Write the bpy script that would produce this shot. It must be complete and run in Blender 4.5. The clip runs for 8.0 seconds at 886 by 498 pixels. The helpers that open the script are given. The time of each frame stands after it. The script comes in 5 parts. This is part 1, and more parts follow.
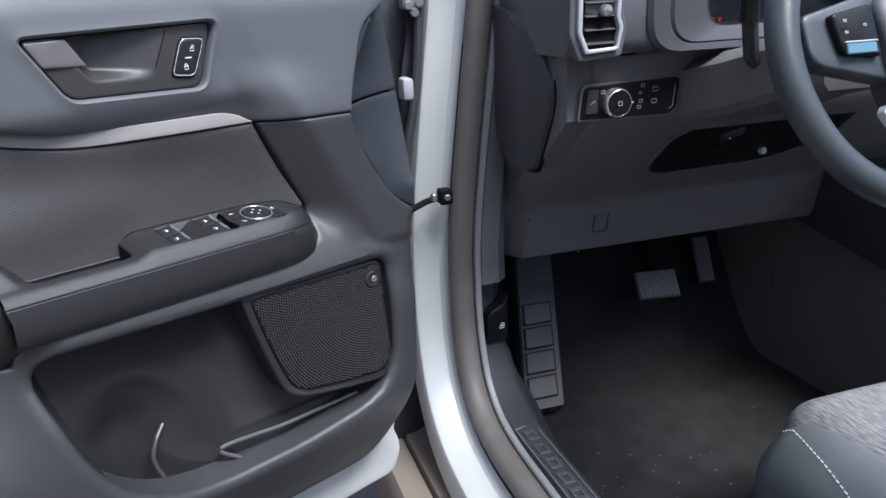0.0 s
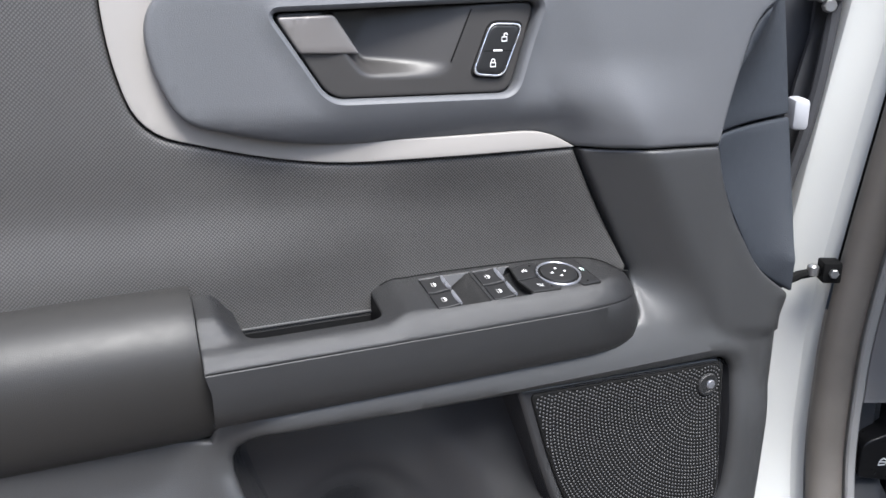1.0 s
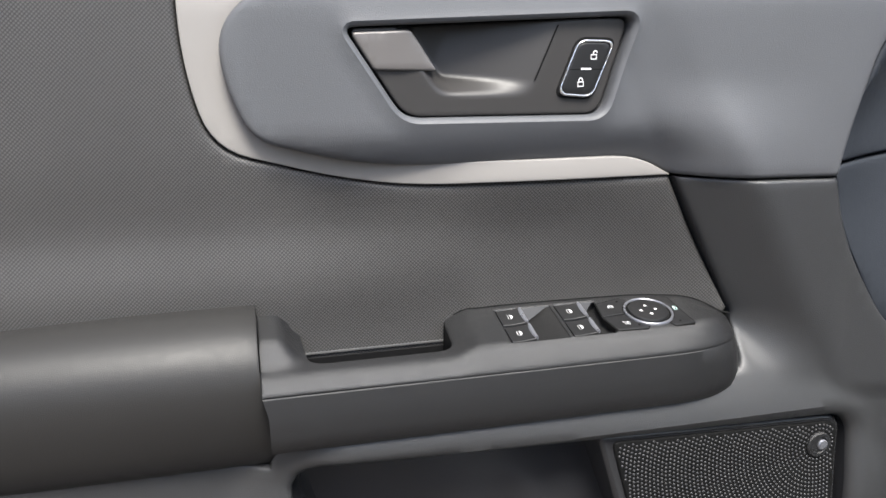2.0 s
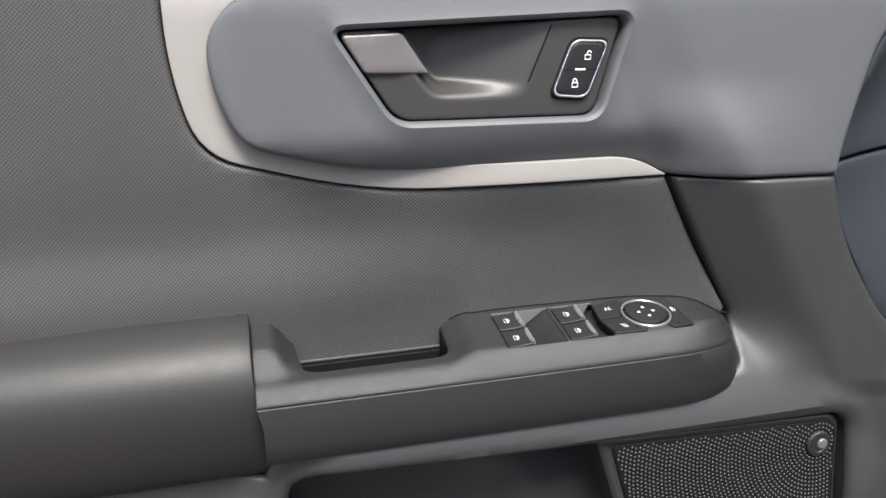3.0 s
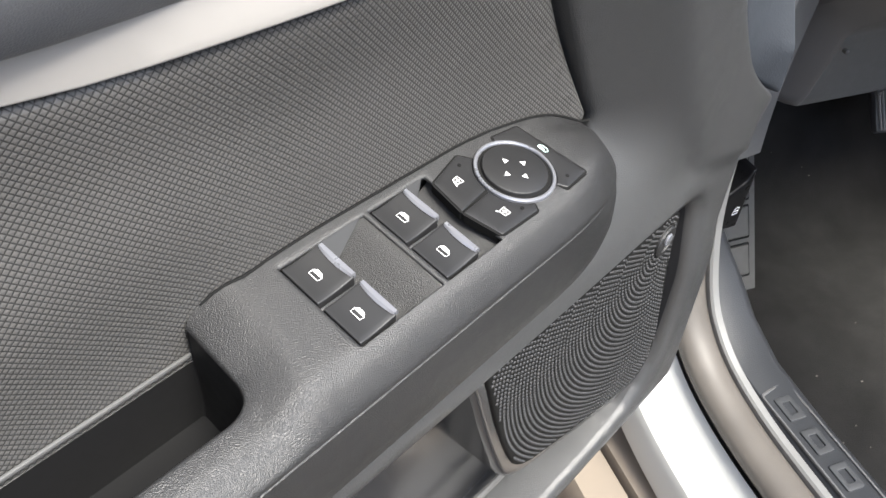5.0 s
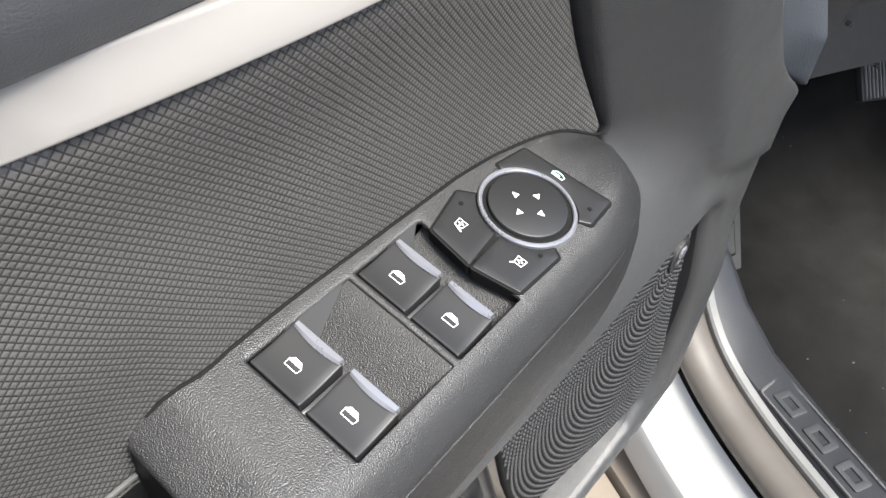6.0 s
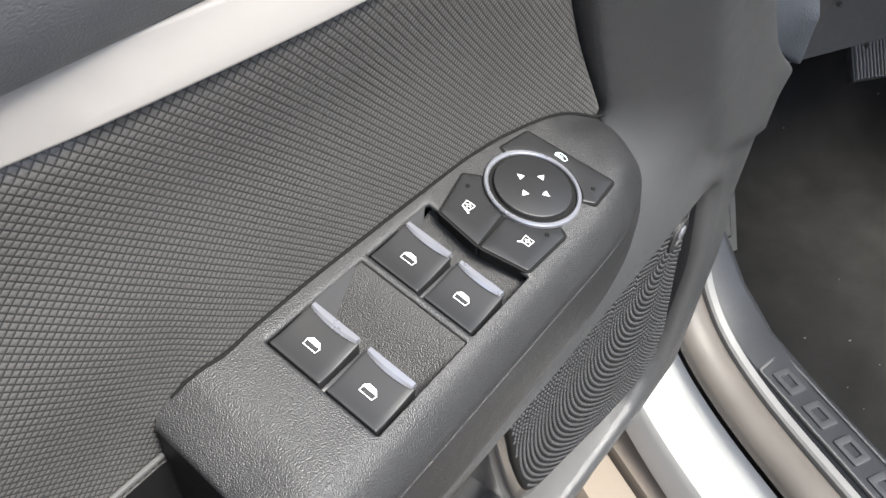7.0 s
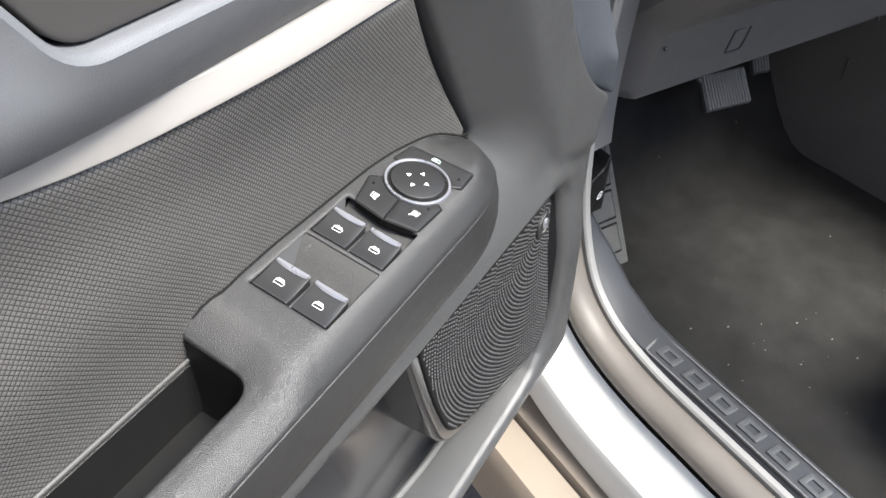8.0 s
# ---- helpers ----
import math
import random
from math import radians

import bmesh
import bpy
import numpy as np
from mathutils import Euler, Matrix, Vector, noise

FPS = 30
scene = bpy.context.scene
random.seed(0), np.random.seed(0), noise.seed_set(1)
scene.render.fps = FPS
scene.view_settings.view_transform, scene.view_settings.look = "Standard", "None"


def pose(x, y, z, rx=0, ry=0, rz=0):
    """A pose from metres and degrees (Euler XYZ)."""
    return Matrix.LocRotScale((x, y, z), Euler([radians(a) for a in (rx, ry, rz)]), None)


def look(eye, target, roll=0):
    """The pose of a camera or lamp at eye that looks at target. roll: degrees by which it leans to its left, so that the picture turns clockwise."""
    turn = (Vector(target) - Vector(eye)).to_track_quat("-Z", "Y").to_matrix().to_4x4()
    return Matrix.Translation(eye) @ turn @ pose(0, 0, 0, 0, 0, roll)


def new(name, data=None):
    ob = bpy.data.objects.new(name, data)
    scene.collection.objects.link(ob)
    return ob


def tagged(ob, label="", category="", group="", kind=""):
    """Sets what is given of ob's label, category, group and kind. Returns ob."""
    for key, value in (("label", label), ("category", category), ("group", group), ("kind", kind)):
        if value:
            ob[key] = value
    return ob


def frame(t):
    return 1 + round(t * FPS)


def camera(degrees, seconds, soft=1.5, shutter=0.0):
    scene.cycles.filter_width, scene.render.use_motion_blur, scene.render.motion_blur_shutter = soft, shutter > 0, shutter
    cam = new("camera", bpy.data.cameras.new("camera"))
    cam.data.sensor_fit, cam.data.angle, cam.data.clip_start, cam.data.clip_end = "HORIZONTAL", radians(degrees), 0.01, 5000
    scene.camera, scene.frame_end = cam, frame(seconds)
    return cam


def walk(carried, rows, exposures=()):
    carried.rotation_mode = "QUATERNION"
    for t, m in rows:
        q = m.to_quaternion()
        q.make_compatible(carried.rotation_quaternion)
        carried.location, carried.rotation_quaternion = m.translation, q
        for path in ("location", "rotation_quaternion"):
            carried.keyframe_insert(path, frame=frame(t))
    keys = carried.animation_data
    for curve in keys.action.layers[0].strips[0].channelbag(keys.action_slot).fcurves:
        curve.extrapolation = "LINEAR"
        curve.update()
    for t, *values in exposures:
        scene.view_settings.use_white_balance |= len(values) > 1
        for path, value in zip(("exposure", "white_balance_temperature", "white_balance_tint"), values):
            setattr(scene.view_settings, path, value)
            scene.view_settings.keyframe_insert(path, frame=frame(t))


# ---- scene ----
cam = camera(57.7, 8.0)
PATH = [
    (0, (0.124, 0.034, 1.333), (0.671, 1.855, 0.713), -2.8),
    (0.5, (0.126, 0.26, 1.333), (0.39, 2.143, 0.712), -1.8),
    (1, (0.156, 0.375, 1.312), (-0.05, 2.27, 0.707), -0.7),
    (1.5, (0.177, 0.417, 1.299), (-0.26, 2.287, 0.742), -0.7),
    (2, (0.184, 0.418, 1.298), (-0.31, 2.283, 0.769), -0.8),
    (3.5, (0.173, 0.454, 1.307), (-0.262, 2.316, 0.721), -3.0),
    (4, (0.112, 0.583, 1.307), (-0.004, 2.382, 0.441), -7.1),
    (4.5, (0.044, 0.735, 1.318), (0.394, 2.231, 0.039), -2.1),
    (5, (0.027, 0.811, 1.302), (0.596, 2.181, -0.04), 3.2),
    (5.2, (0.024, 0.841, 1.294), (0.628, 2.203, -0.041), 4.0),
    (6.3, (0.045, 0.894, 1.28), (0.69, 2.142, -0.144), 3.9),
    (6.5, (0.041, 0.893, 1.279), (0.686, 2.146, -0.14), 3.4),
    (7, (0.032, 0.887, 1.284), (0.677, 2.139, -0.136), 3.1),
    (7.5, (0.014, 0.866, 1.3), (0.673, 2.117, -0.115), 3.3),
    (8, (-0.029, 0.741, 1.358), (0.802, 2.023, 0.068), 1.4),
]
EXPOSURES = [(0.0, 0.88, 5680, 9), (0.5, 1.35, 5850, 9), (1.0, 1.43, 6060, 9), (1.5, 1.35, 6270, 9), (2.0, 1.25, 6370, 8), (3.5, 1.3, 6500, 8), (4.0, 1.95, 6550, 7), (4.5, 1.9, 6450, 7), (5.0, 1.9, 6450, 7), (6.5, 1.83, 6400, 7), (7.5, 1.85, 6400, 7), (8.0, 2.05, 6400, 7)]
walk(cam, [(t, look(eye, target, roll)) for t, eye, target, roll in PATH], EXPOSURES)

# ---- world, sun, exposure ----
world = bpy.data.worlds.new("sky")
scene.world = world
world.use_nodes = True
wn = world.node_tree
bg = wn.nodes["Background"]
sky = wn.nodes.new("ShaderNodeTexSky")
sky.sky_type = "NISHITA"
sky.sun_disc = False
sky.sun_elevation = radians(59)
sky.sun_rotation = radians(152)
sky.air_density, sky.dust_density, sky.ozone_density = 1.0, 3.0, 1.0
wn.links.new(sky.outputs[0], bg.inputs[0])
bg.inputs[1].default_value = 0.15
sun = new("sun", bpy.data.lights.new("sun", "SUN"))
sun.data.energy = 3.2
sun.data.angle = radians(24)
sun.data.color = (1.0, 0.96, 0.9)
sun.matrix_world = look((1.4, -1.45, 5.2), (0.2, 0.8, 0.9))


# ---- materials ----
def shader(name, base, rough, metal=0.0, vary=0.15, vary_scale=14.0, grain=0.0, grain_scale=900.0, coat=0.0, spec=0.5, rough_vary=0.08, second=None, kind="noise"):
    """A surface with broad variation of tone, fine grain relief and uneven gloss."""
    m = bpy.data.materials.new(name)
    m.use_nodes = True
    t = m.node_tree
    p = t.nodes["Principled BSDF"]
    co = t.nodes.new("ShaderNodeTexCoord")
    broad = t.nodes.new("ShaderNodeTexNoise")
    broad.inputs["Scale"].default_value = vary_scale
    broad.inputs["Detail"].default_value = 5.0
    t.links.new(co.outputs["Object"], broad.inputs["Vector"])
    mix = t.nodes.new("ShaderNodeMix")
    mix.data_type = "RGBA"
    dark = tuple(c * (1 - vary) for c in base)
    light = second or tuple(min(1, c * (1 + vary)) for c in base)
    mix.inputs["A"].default_value = (*dark, 1)
    mix.inputs["B"].default_value = (*light, 1)
    t.links.new(broad.outputs["Fac"], mix.inputs["Factor"])
    t.links.new(mix.outputs["Result"], p.inputs["Base Color"])
    fine = t.nodes.new("ShaderNodeTexNoise")
    fine.inputs["Scale"].default_value = vary_scale * 9
    fine.inputs["Detail"].default_value = 3.0
    t.links.new(co.outputs["Object"], fine.inputs["Vector"])
    ramp = t.nodes.new("ShaderNodeMapRange")
    ramp.inputs["To Min"].default_value = max(0.02, rough - rough_vary)
    ramp.inputs["To Max"].default_value = min(1.0, rough + rough_vary)
    t.links.new(fine.outputs["Fac"], ramp.inputs["Value"])
    t.links.new(ramp.outputs["Result"], p.inputs["Roughness"])
    p.inputs["Metallic"].default_value = metal
    p.inputs["Specular IOR Level"].default_value = spec
    p.inputs["Coat Weight"].default_value = coat
    p.inputs["Coat Roughness"].default_value = 0.08
    if grain:
        if kind == "leather":
            g = t.nodes.new("ShaderNodeTexVoronoi")
            g.feature = "SMOOTH_F1"
            g.inputs["Scale"].default_value = grain_scale
            out = g.outputs["Distance"]
        elif kind == "pebble":
            g = t.nodes.new("ShaderNodeTexVoronoi")
            g.inputs["Scale"].default_value = grain_scale
            out = g.outputs["Distance"]
        else:
            g = t.nodes.new("ShaderNodeTexNoise")
            g.inputs["Scale"].default_value = grain_scale
            g.inputs["Detail"].default_value = 2.0
            out = g.outputs["Fac"]
        t.links.new(co.outputs["Object"], g.inputs["Vector"])
        b = t.nodes.new("ShaderNodeBump")
        b.inputs["Strength"].default_value = grain
        b.inputs["Distance"].default_value = 0.0003 if kind == "pebble" else 0.001
        b.invert = kind == "pebble"
        t.links.new(out, b.inputs["Height"])
        t.links.new(b.outputs["Normal"], p.inputs["Normal"])
    return m


def weave_shader():
    """Dark embossed trim cloth: small raised pads in a slanting lattice, the grooves' shade coloured in near black."""
    m = shader("woven_trim", (0.078, 0.0755, 0.073), 0.46, vary=0.14, vary_scale=9, spec=0.45)
    t = m.node_tree
    p = t.nodes["Principled BSDF"]
    co = t.nodes.new("ShaderNodeTexCoord")
    mp = t.nodes.new("ShaderNodeMapping")
    mp.inputs["Rotation"].default_value = (0, radians(45), 0)
    mp.inputs["Scale"].default_value = (450, 0, 450)
    t.links.new(co.outputs["Object"], mp.inputs["Vector"])
    sep = t.nodes.new("ShaderNodeSeparateXYZ")
    t.links.new(mp.outputs["Vector"], sep.inputs["Vector"])
    heights = []
    for axis in ("X", "Z"):
        w = t.nodes.new("ShaderNodeMath")
        w.operation = "PINGPONG"
        w.inputs[1].default_value = 0.5
        t.links.new(sep.outputs[axis], w.inputs[0])
        heights.append(w)
    low = t.nodes.new("ShaderNodeMath")
    low.operation = "MINIMUM"
    t.links.new(heights[0].outputs[0], low.inputs[0])
    t.links.new(heights[1].outputs[0], low.inputs[1])
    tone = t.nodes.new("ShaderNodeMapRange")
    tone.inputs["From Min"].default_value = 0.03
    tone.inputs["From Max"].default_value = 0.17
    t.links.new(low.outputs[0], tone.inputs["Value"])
    pad_height = t.nodes.new("ShaderNodeMapRange")
    pad_height.interpolation_type = "SMOOTHSTEP"
    pad_height.inputs["From Min"].default_value = 0.0
    pad_height.inputs["From Max"].default_value = 0.36
    t.links.new(low.outputs[0], pad_height.inputs["Value"])
    old = p.inputs["Base Color"].links[0].from_socket
    # Colour drops to near black between pads, painting the shade of the grooves.
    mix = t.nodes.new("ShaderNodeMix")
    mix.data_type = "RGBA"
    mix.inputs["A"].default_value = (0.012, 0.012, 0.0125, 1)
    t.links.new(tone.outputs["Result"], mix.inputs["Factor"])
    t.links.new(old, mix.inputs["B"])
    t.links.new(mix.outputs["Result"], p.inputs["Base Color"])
    b = t.nodes.new("ShaderNodeBump")
    b.inputs["Strength"].default_value = 0.3
    b.inputs["Distance"].default_value = 0.0006
    t.links.new(pad_height.outputs["Result"], b.inputs["Height"])
    t.links.new(b.outputs["Normal"], p.inputs["Normal"])
    return m


def streak_shader():
    """Grey seat cloth with fine lengthwise streaks."""
    m = shader("seat_cloth", (0.2, 0.2, 0.2), 0.9, vary=0.3, vary_scale=30, spec=0.2)
    t = m.node_tree
    p = t.nodes["Principled BSDF"]
    co = t.nodes.new("ShaderNodeTexCoord")
    mp = t.nodes.new("ShaderNodeMapping")
    mp.inputs["Rotation"].default_value = (0, 0, radians(14))
    mp.inputs["Scale"].default_value = (700, 45, 200)
    t.links.new(co.outputs["Object"], mp.inputs["Vector"])
    n = t.nodes.new("ShaderNodeTexNoise")
    n.inputs["Scale"].default_value = 1.0
    n.inputs["Detail"].default_value = 3.0
    t.links.new(mp.outputs["Vector"], n.inputs["Vector"])
    cr = t.nodes.new("ShaderNodeMapRange")
    cr.inputs["From Min"].default_value = 0.35
    cr.inputs["From Max"].default_value = 0.65
    t.links.new(n.outputs["Fac"], cr.inputs["Value"])
    mix = t.nodes.new("ShaderNodeMix")
    mix.data_type = "RGBA"
    mix.inputs["A"].default_value = (0.12, 0.12, 0.124, 1)
    mix.inputs["B"].default_value = (0.32, 0.315, 0.31, 1)
    t.links.new(cr.outputs["Result"], mix.inputs["Factor"])
    t.links.new(mix.outputs["Result"], p.inputs["Base Color"])
    b = t.nodes.new("ShaderNodeBump")
    b.inputs["Strength"].default_value = 0.3
    b.inputs["Distance"].default_value = 0.001
    t.links.new(n.outputs["Fac"], b.inputs["Height"])
    t.links.new(b.outputs["Normal"], p.inputs["Normal"])
    return m


M_UPPER = shader("slate_soft_plastic", (0.095, 0.098, 0.105), 0.5, vary=0.06, grain=0.25, grain_scale=1400, spec=0.45)
M_LOWER = shader("charcoal_grained_plastic", (0.038, 0.0386, 0.04), 0.36, vary=0.08, grain=0.6, grain_scale=1500, kind="pebble", spec=0.6)
M_COVER = shader("blue_grey_plastic", (0.027, 0.031, 0.038), 0.65, vary=0.08, grain=0.25, grain_scale=1100, kind="leather", spec=0.22)
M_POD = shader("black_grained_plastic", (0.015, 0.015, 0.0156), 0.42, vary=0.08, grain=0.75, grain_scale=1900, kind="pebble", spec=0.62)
# Pod plastic again, darkened to put the scoops' shade into the colour.
M_POD_SHADED = shader("shaded_pod_plastic", (0.010, 0.0098, 0.0097), 0.42, vary=0.1, grain=0.75, grain_scale=1900, kind="pebble", spec=0.5)
M_SWITCH = shader("satin_black_switch", (0.013, 0.013, 0.0136), 0.4, rough_vary=0.03, vary=0.05, vary_scale=60, spec=0.45)
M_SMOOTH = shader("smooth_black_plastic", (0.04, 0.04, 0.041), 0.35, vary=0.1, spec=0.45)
M_BOWL = shader("dark_bowl_plastic", (0.036, 0.034, 0.033), 0.42, vary=0.08, spec=0.45)
M_LEVER = shader("satin_taupe_paint", (0.16, 0.15, 0.145), 0.4, metal=0.3, vary=0.08, vary_scale=30)
M_LINER = shader("pocket_black_plastic", (0.026, 0.026, 0.0275), 0.2, vary=0.04, rough_vary=0.02, vary_scale=8, spec=0.45)
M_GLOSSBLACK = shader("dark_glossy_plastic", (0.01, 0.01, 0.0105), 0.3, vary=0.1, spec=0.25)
M_SATINBLACK = shader("edge_gloss_plastic", (0.09, 0.09, 0.09), 0.2, vary=0.1)
M_CUP = shader("cup_black_plastic", (0.007, 0.007, 0.0073), 0.55, vary=0.1, spec=0.2)
# The blue is a reflection on the wheel keys, put into their colour.
M_KEYREFLECT = shader("key_blue_reflection", (0.1, 0.2, 0.27), 0.35, vary=0.06)
M_DARK = shader("matte_black", (0.006, 0.006, 0.006), 0.7, vary=0.2, spec=0.15)
M_DOT = shader("grille_dot_plastic", (0.036, 0.036, 0.038), 0.4, vary=0.08, spec=0.45)
M_STRIP = shader("silver_beige_paint", (0.262, 0.249, 0.236), 0.66, metal=0.0, vary=0.03, spec=0.3)
M_WEAVE = weave_shader()
M_ARM = shader("armrest_vinyl", (0.021, 0.0203, 0.0196), 0.44, vary=0.06, grain=0.2, grain_scale=1500, spec=0.36)
M_SATIN = shader("satin_metal_paint", (0.5, 0.5, 0.5), 0.3, metal=0.8, vary=0.05)
M_SILVER = shader("silver_trim_paint", (0.55, 0.56, 0.58), 0.35, metal=0.4, vary=0.04)
M_LIP = shader("bright_satin_edge", (0.25, 0.255, 0.28), 0.28, metal=0.6, vary=0.03, rough_vary=0.02)
M_CHROME = shader("bright_chrome", (0.75, 0.75, 0.77), 0.2, metal=0.9, vary=0.03, rough_vary=0.02)
M_WHITEINK = shader("white_print", (0.82, 0.82, 0.82), 0.5, vary=0.02)
M_DIMINK = shader("grey_print", (0.4, 0.4, 0.4), 0.5, vary=0.02)
M_MINT = shader("mint_print", (0.6, 0.82, 0.78), 0.5, vary=0.02)
M_AMBER = shader("amber_mark", (0.8, 0.4, 0.1), 0.5, vary=0.02)
M_RED = shader("red_tell_tale", (0.6, 0.03, 0.03), 0.5, vary=0.02)
M_GLOW = shader("pale_readout", (0.35, 0.37, 0.38), 0.4, vary=0.1)
M_SCREEN = shader("dark_screen", (0.012, 0.014, 0.018), 0.2, vary=0.1)
M_SEALLIP = shader("grey_seal_lip_rubber", (0.2, 0.198, 0.194), 0.5, vary=0.12, vary_scale=25)
M_PALE = shader("pale_grey_plastic", (0.36, 0.37, 0.4), 0.45, vary=0.05)
M_WHITE = shader("pale_silver_white_paint", (0.49, 0.495, 0.48), 0.34, vary=0.05, vary_scale=6, coat=0.25)
M_RUBBER = shader("grey_brown_rubber", (0.115, 0.104, 0.093), 0.5, vary=0.25, vary_scale=18, spec=0.4)
# Dark gasket and sheet share this tone with the recess's painted shade.
M_JAMB = shader("jamb_parts_and_shade", (0.035, 0.036, 0.04), 0.5, vary=0.3, vary_scale=20)
M_ROCKER = shader("tan_grey_cladding", (0.22, 0.185, 0.15), 0.4, vary=0.12, vary_scale=10)
M_CARPET = shader("black_carpet", (0.023, 0.0225, 0.0218), 0.95, vary=0.6, vary_scale=14, grain=0.9, grain_scale=700, spec=0.1)
M_GRIT = shader("pale_grit", (0.15, 0.14, 0.125), 0.8, vary=0.3, vary_scale=90)
M_DASH = shader("dash_grained_plastic", (0.13, 0.128, 0.128), 0.44, vary=0.1, grain=0.35, grain_scale=1000, kind="leather", spec=0.45)
M_DASHTOP = shader("slate_dash_plastic", (0.095, 0.098, 0.106), 0.46, vary=0.08, grain=0.3, grain_scale=1000, kind="leather", spec=0.45)
M_HOOD = shader("dark_hood_plastic", (0.055, 0.0565, 0.062), 0.46, vary=0.08, grain=0.3, grain_scale=1400, spec=0.4)
M_KICK = shader("blue_black_plastic", (0.04, 0.042, 0.046), 0.32, vary=0.15, vary_scale=8, grain=0.25, grain_scale=1000, kind="leather", spec=0.45)
M_SILLMARK = shader("worn_embossed_plastic", (0.055, 0.057, 0.06), 0.45, vary=0.2, vary_scale=30)
M_PEDAL = shader("pedal_rubber", (0.06, 0.06, 0.062), 0.5, vary=0.15)
# Ribs far paler than the pad: their sheen is put into the colour.
M_PEDALRIB = shader("rib_sheen_rubber", (0.22, 0.22, 0.22), 0.5, vary=0.2, vary_scale=40)
M_REST = shader("scuffed_rest_plastic", (0.075, 0.074, 0.071), 0.6, vary=0.3, vary_scale=40)
M_REST2 = shader("scuffed_pad_plastic", (0.095, 0.093, 0.088), 0.6, vary=0.35, vary_scale=30)
M_SEAT = streak_shader()
M_SEATSIDE = shader("teal_grey_seat_vinyl", (0.14, 0.152, 0.155), 0.5, vary=0.08, grain=0.2, grain_scale=1300)
M_STITCH = shader("white_thread", (0.7, 0.7, 0.68), 0.8, vary=0.05)
M_WHEEL = shader("wheel_leather", (0.052, 0.06, 0.066), 0.32, vary=0.1, grain=0.25, grain_scale=1400, kind="leather")
M_ASPHALT = shader("asphalt", (0.135, 0.12, 0.108), 0.9, vary=0.55, vary_scale=120, grain=1.0, grain_scale=260, spec=0.2)
M_WALL = shader("brown_render", (0.2, 0.17, 0.145), 0.85, vary=0.2, vary_scale=2, grain=0.6, grain_scale=120)
M_METAL = shader("bare_zinc_metal", (0.5, 0.5, 0.5), 0.35, metal=0.9, vary=0.2, vary_scale=60)


# ---- builders ----
def part(name, bm, material, parent=None, label="", smooth=35.0):
    """Links a bmesh as one mesh object under a thing or part."""
    bmesh.ops.recalc_face_normals(bm, faces=bm.faces[:])
    me = bpy.data.meshes.new(name)
    bm.to_mesh(me)
    bm.free()
    me.materials.append(material)
    for f in me.polygons:
        f.use_smooth = True
    me.set_sharp_from_angle(angle=radians(smooth))
    ob = new(name, me)
    ob.parent = parent
    if label:
        tagged(ob, label)
    return ob


def thing(name, m, label, category, group="", kind=""):
    """An Empty at the base of a thing, to which its parts are parented."""
    ob = new(name)
    ob.empty_display_size = 0.05
    ob.matrix_world = m
    return tagged(ob, label, category, group, kind)


def sm(x, a, b):
    """Smooth step from 0 at a to 1 at b."""
    k = min(1.0, max(0.0, (x - a) / (b - a)))
    return k * k * (3 - 2 * k)


def rounded(points, n=6):
    """A closed outline through corner points (a, b, radius), each corner rounded."""
    out = []
    for i, (a, b, r) in enumerate(points):
        p, q, s = Vector(points[i - 1][:2]), Vector((a, b)), Vector(points[(i + 1) % len(points)][:2])
        d1, d2 = p - q, s - q
        r1, r2 = min(r, d1.length * 0.49), min(r, d2.length * 0.49)
        if r <= 0:
            out.append(q)
            continue
        e1, e2 = q + d1.normalized() * r1, q + d2.normalized() * r2
        for k in range(n + 1):
            w = k / n
            out.append(e1 * (1 - w) ** 2 + q * 2 * w * (1 - w) + e2 * w * w)
    clean = [out[0]]
    for p in out[1:]:
        if (p - clean[-1]).length > 1e-5:
            clean.append(p)
    if (clean[0] - clean[-1]).length < 1e-5:
        clean.pop()
    area = sum(clean[i - 1].x * clean[i].y - clean[i].x * clean[i - 1].y for i in range(len(clean)))
    return clean if area > 0 else clean[::-1]


def resample(loop, step):
    out = []
    for i, p in enumerate(loop):
        q = loop[(i + 1) % len(loop)]
        k = max(1, int(math.ceil((q - p).length / step)))
        out += [p.lerp(q, j / k) for j in range(k)]
    return out


def inside(pts, loop):
    x, y = pts[:, 0], pts[:, 1]
    hit = np.zeros(len(pts), bool)
    for i in range(len(loop)):
        (x1, y1), (x2, y2) = loop[i - 1], loop[i]
        if y1 == y2:
            continue
        cross = ((y1 > y) != (y2 > y)) & (x < (x2 - x1) * (y - y1) / (y2 - y1) + x1)
        hit ^= cross
    return hit


def gap_to(pts, loop):
    best = np.full(len(pts), 9.0)
    arr = np.array([(p[0], p[1]) for p in loop])
    for i in range(len(arr)):
        a, b = arr[i - 1], arr[i]
        d = b - a
        k = np.clip(((pts - a) @ d) / max(1e-12, d @ d), 0, 1)
        best = np.minimum(best, np.hypot(*(pts - a - k[:, None] * d).T))
    return best


def grow(loop, by):
    """An outline moved outwards by an even margin."""
    out = []
    for i, p in enumerate(loop):
        t = (loop[(i + 1) % len(loop)] - loop[i - 1]).normalized()
        out.append(p + Vector((t.y, -t.x)) * by)
    return out


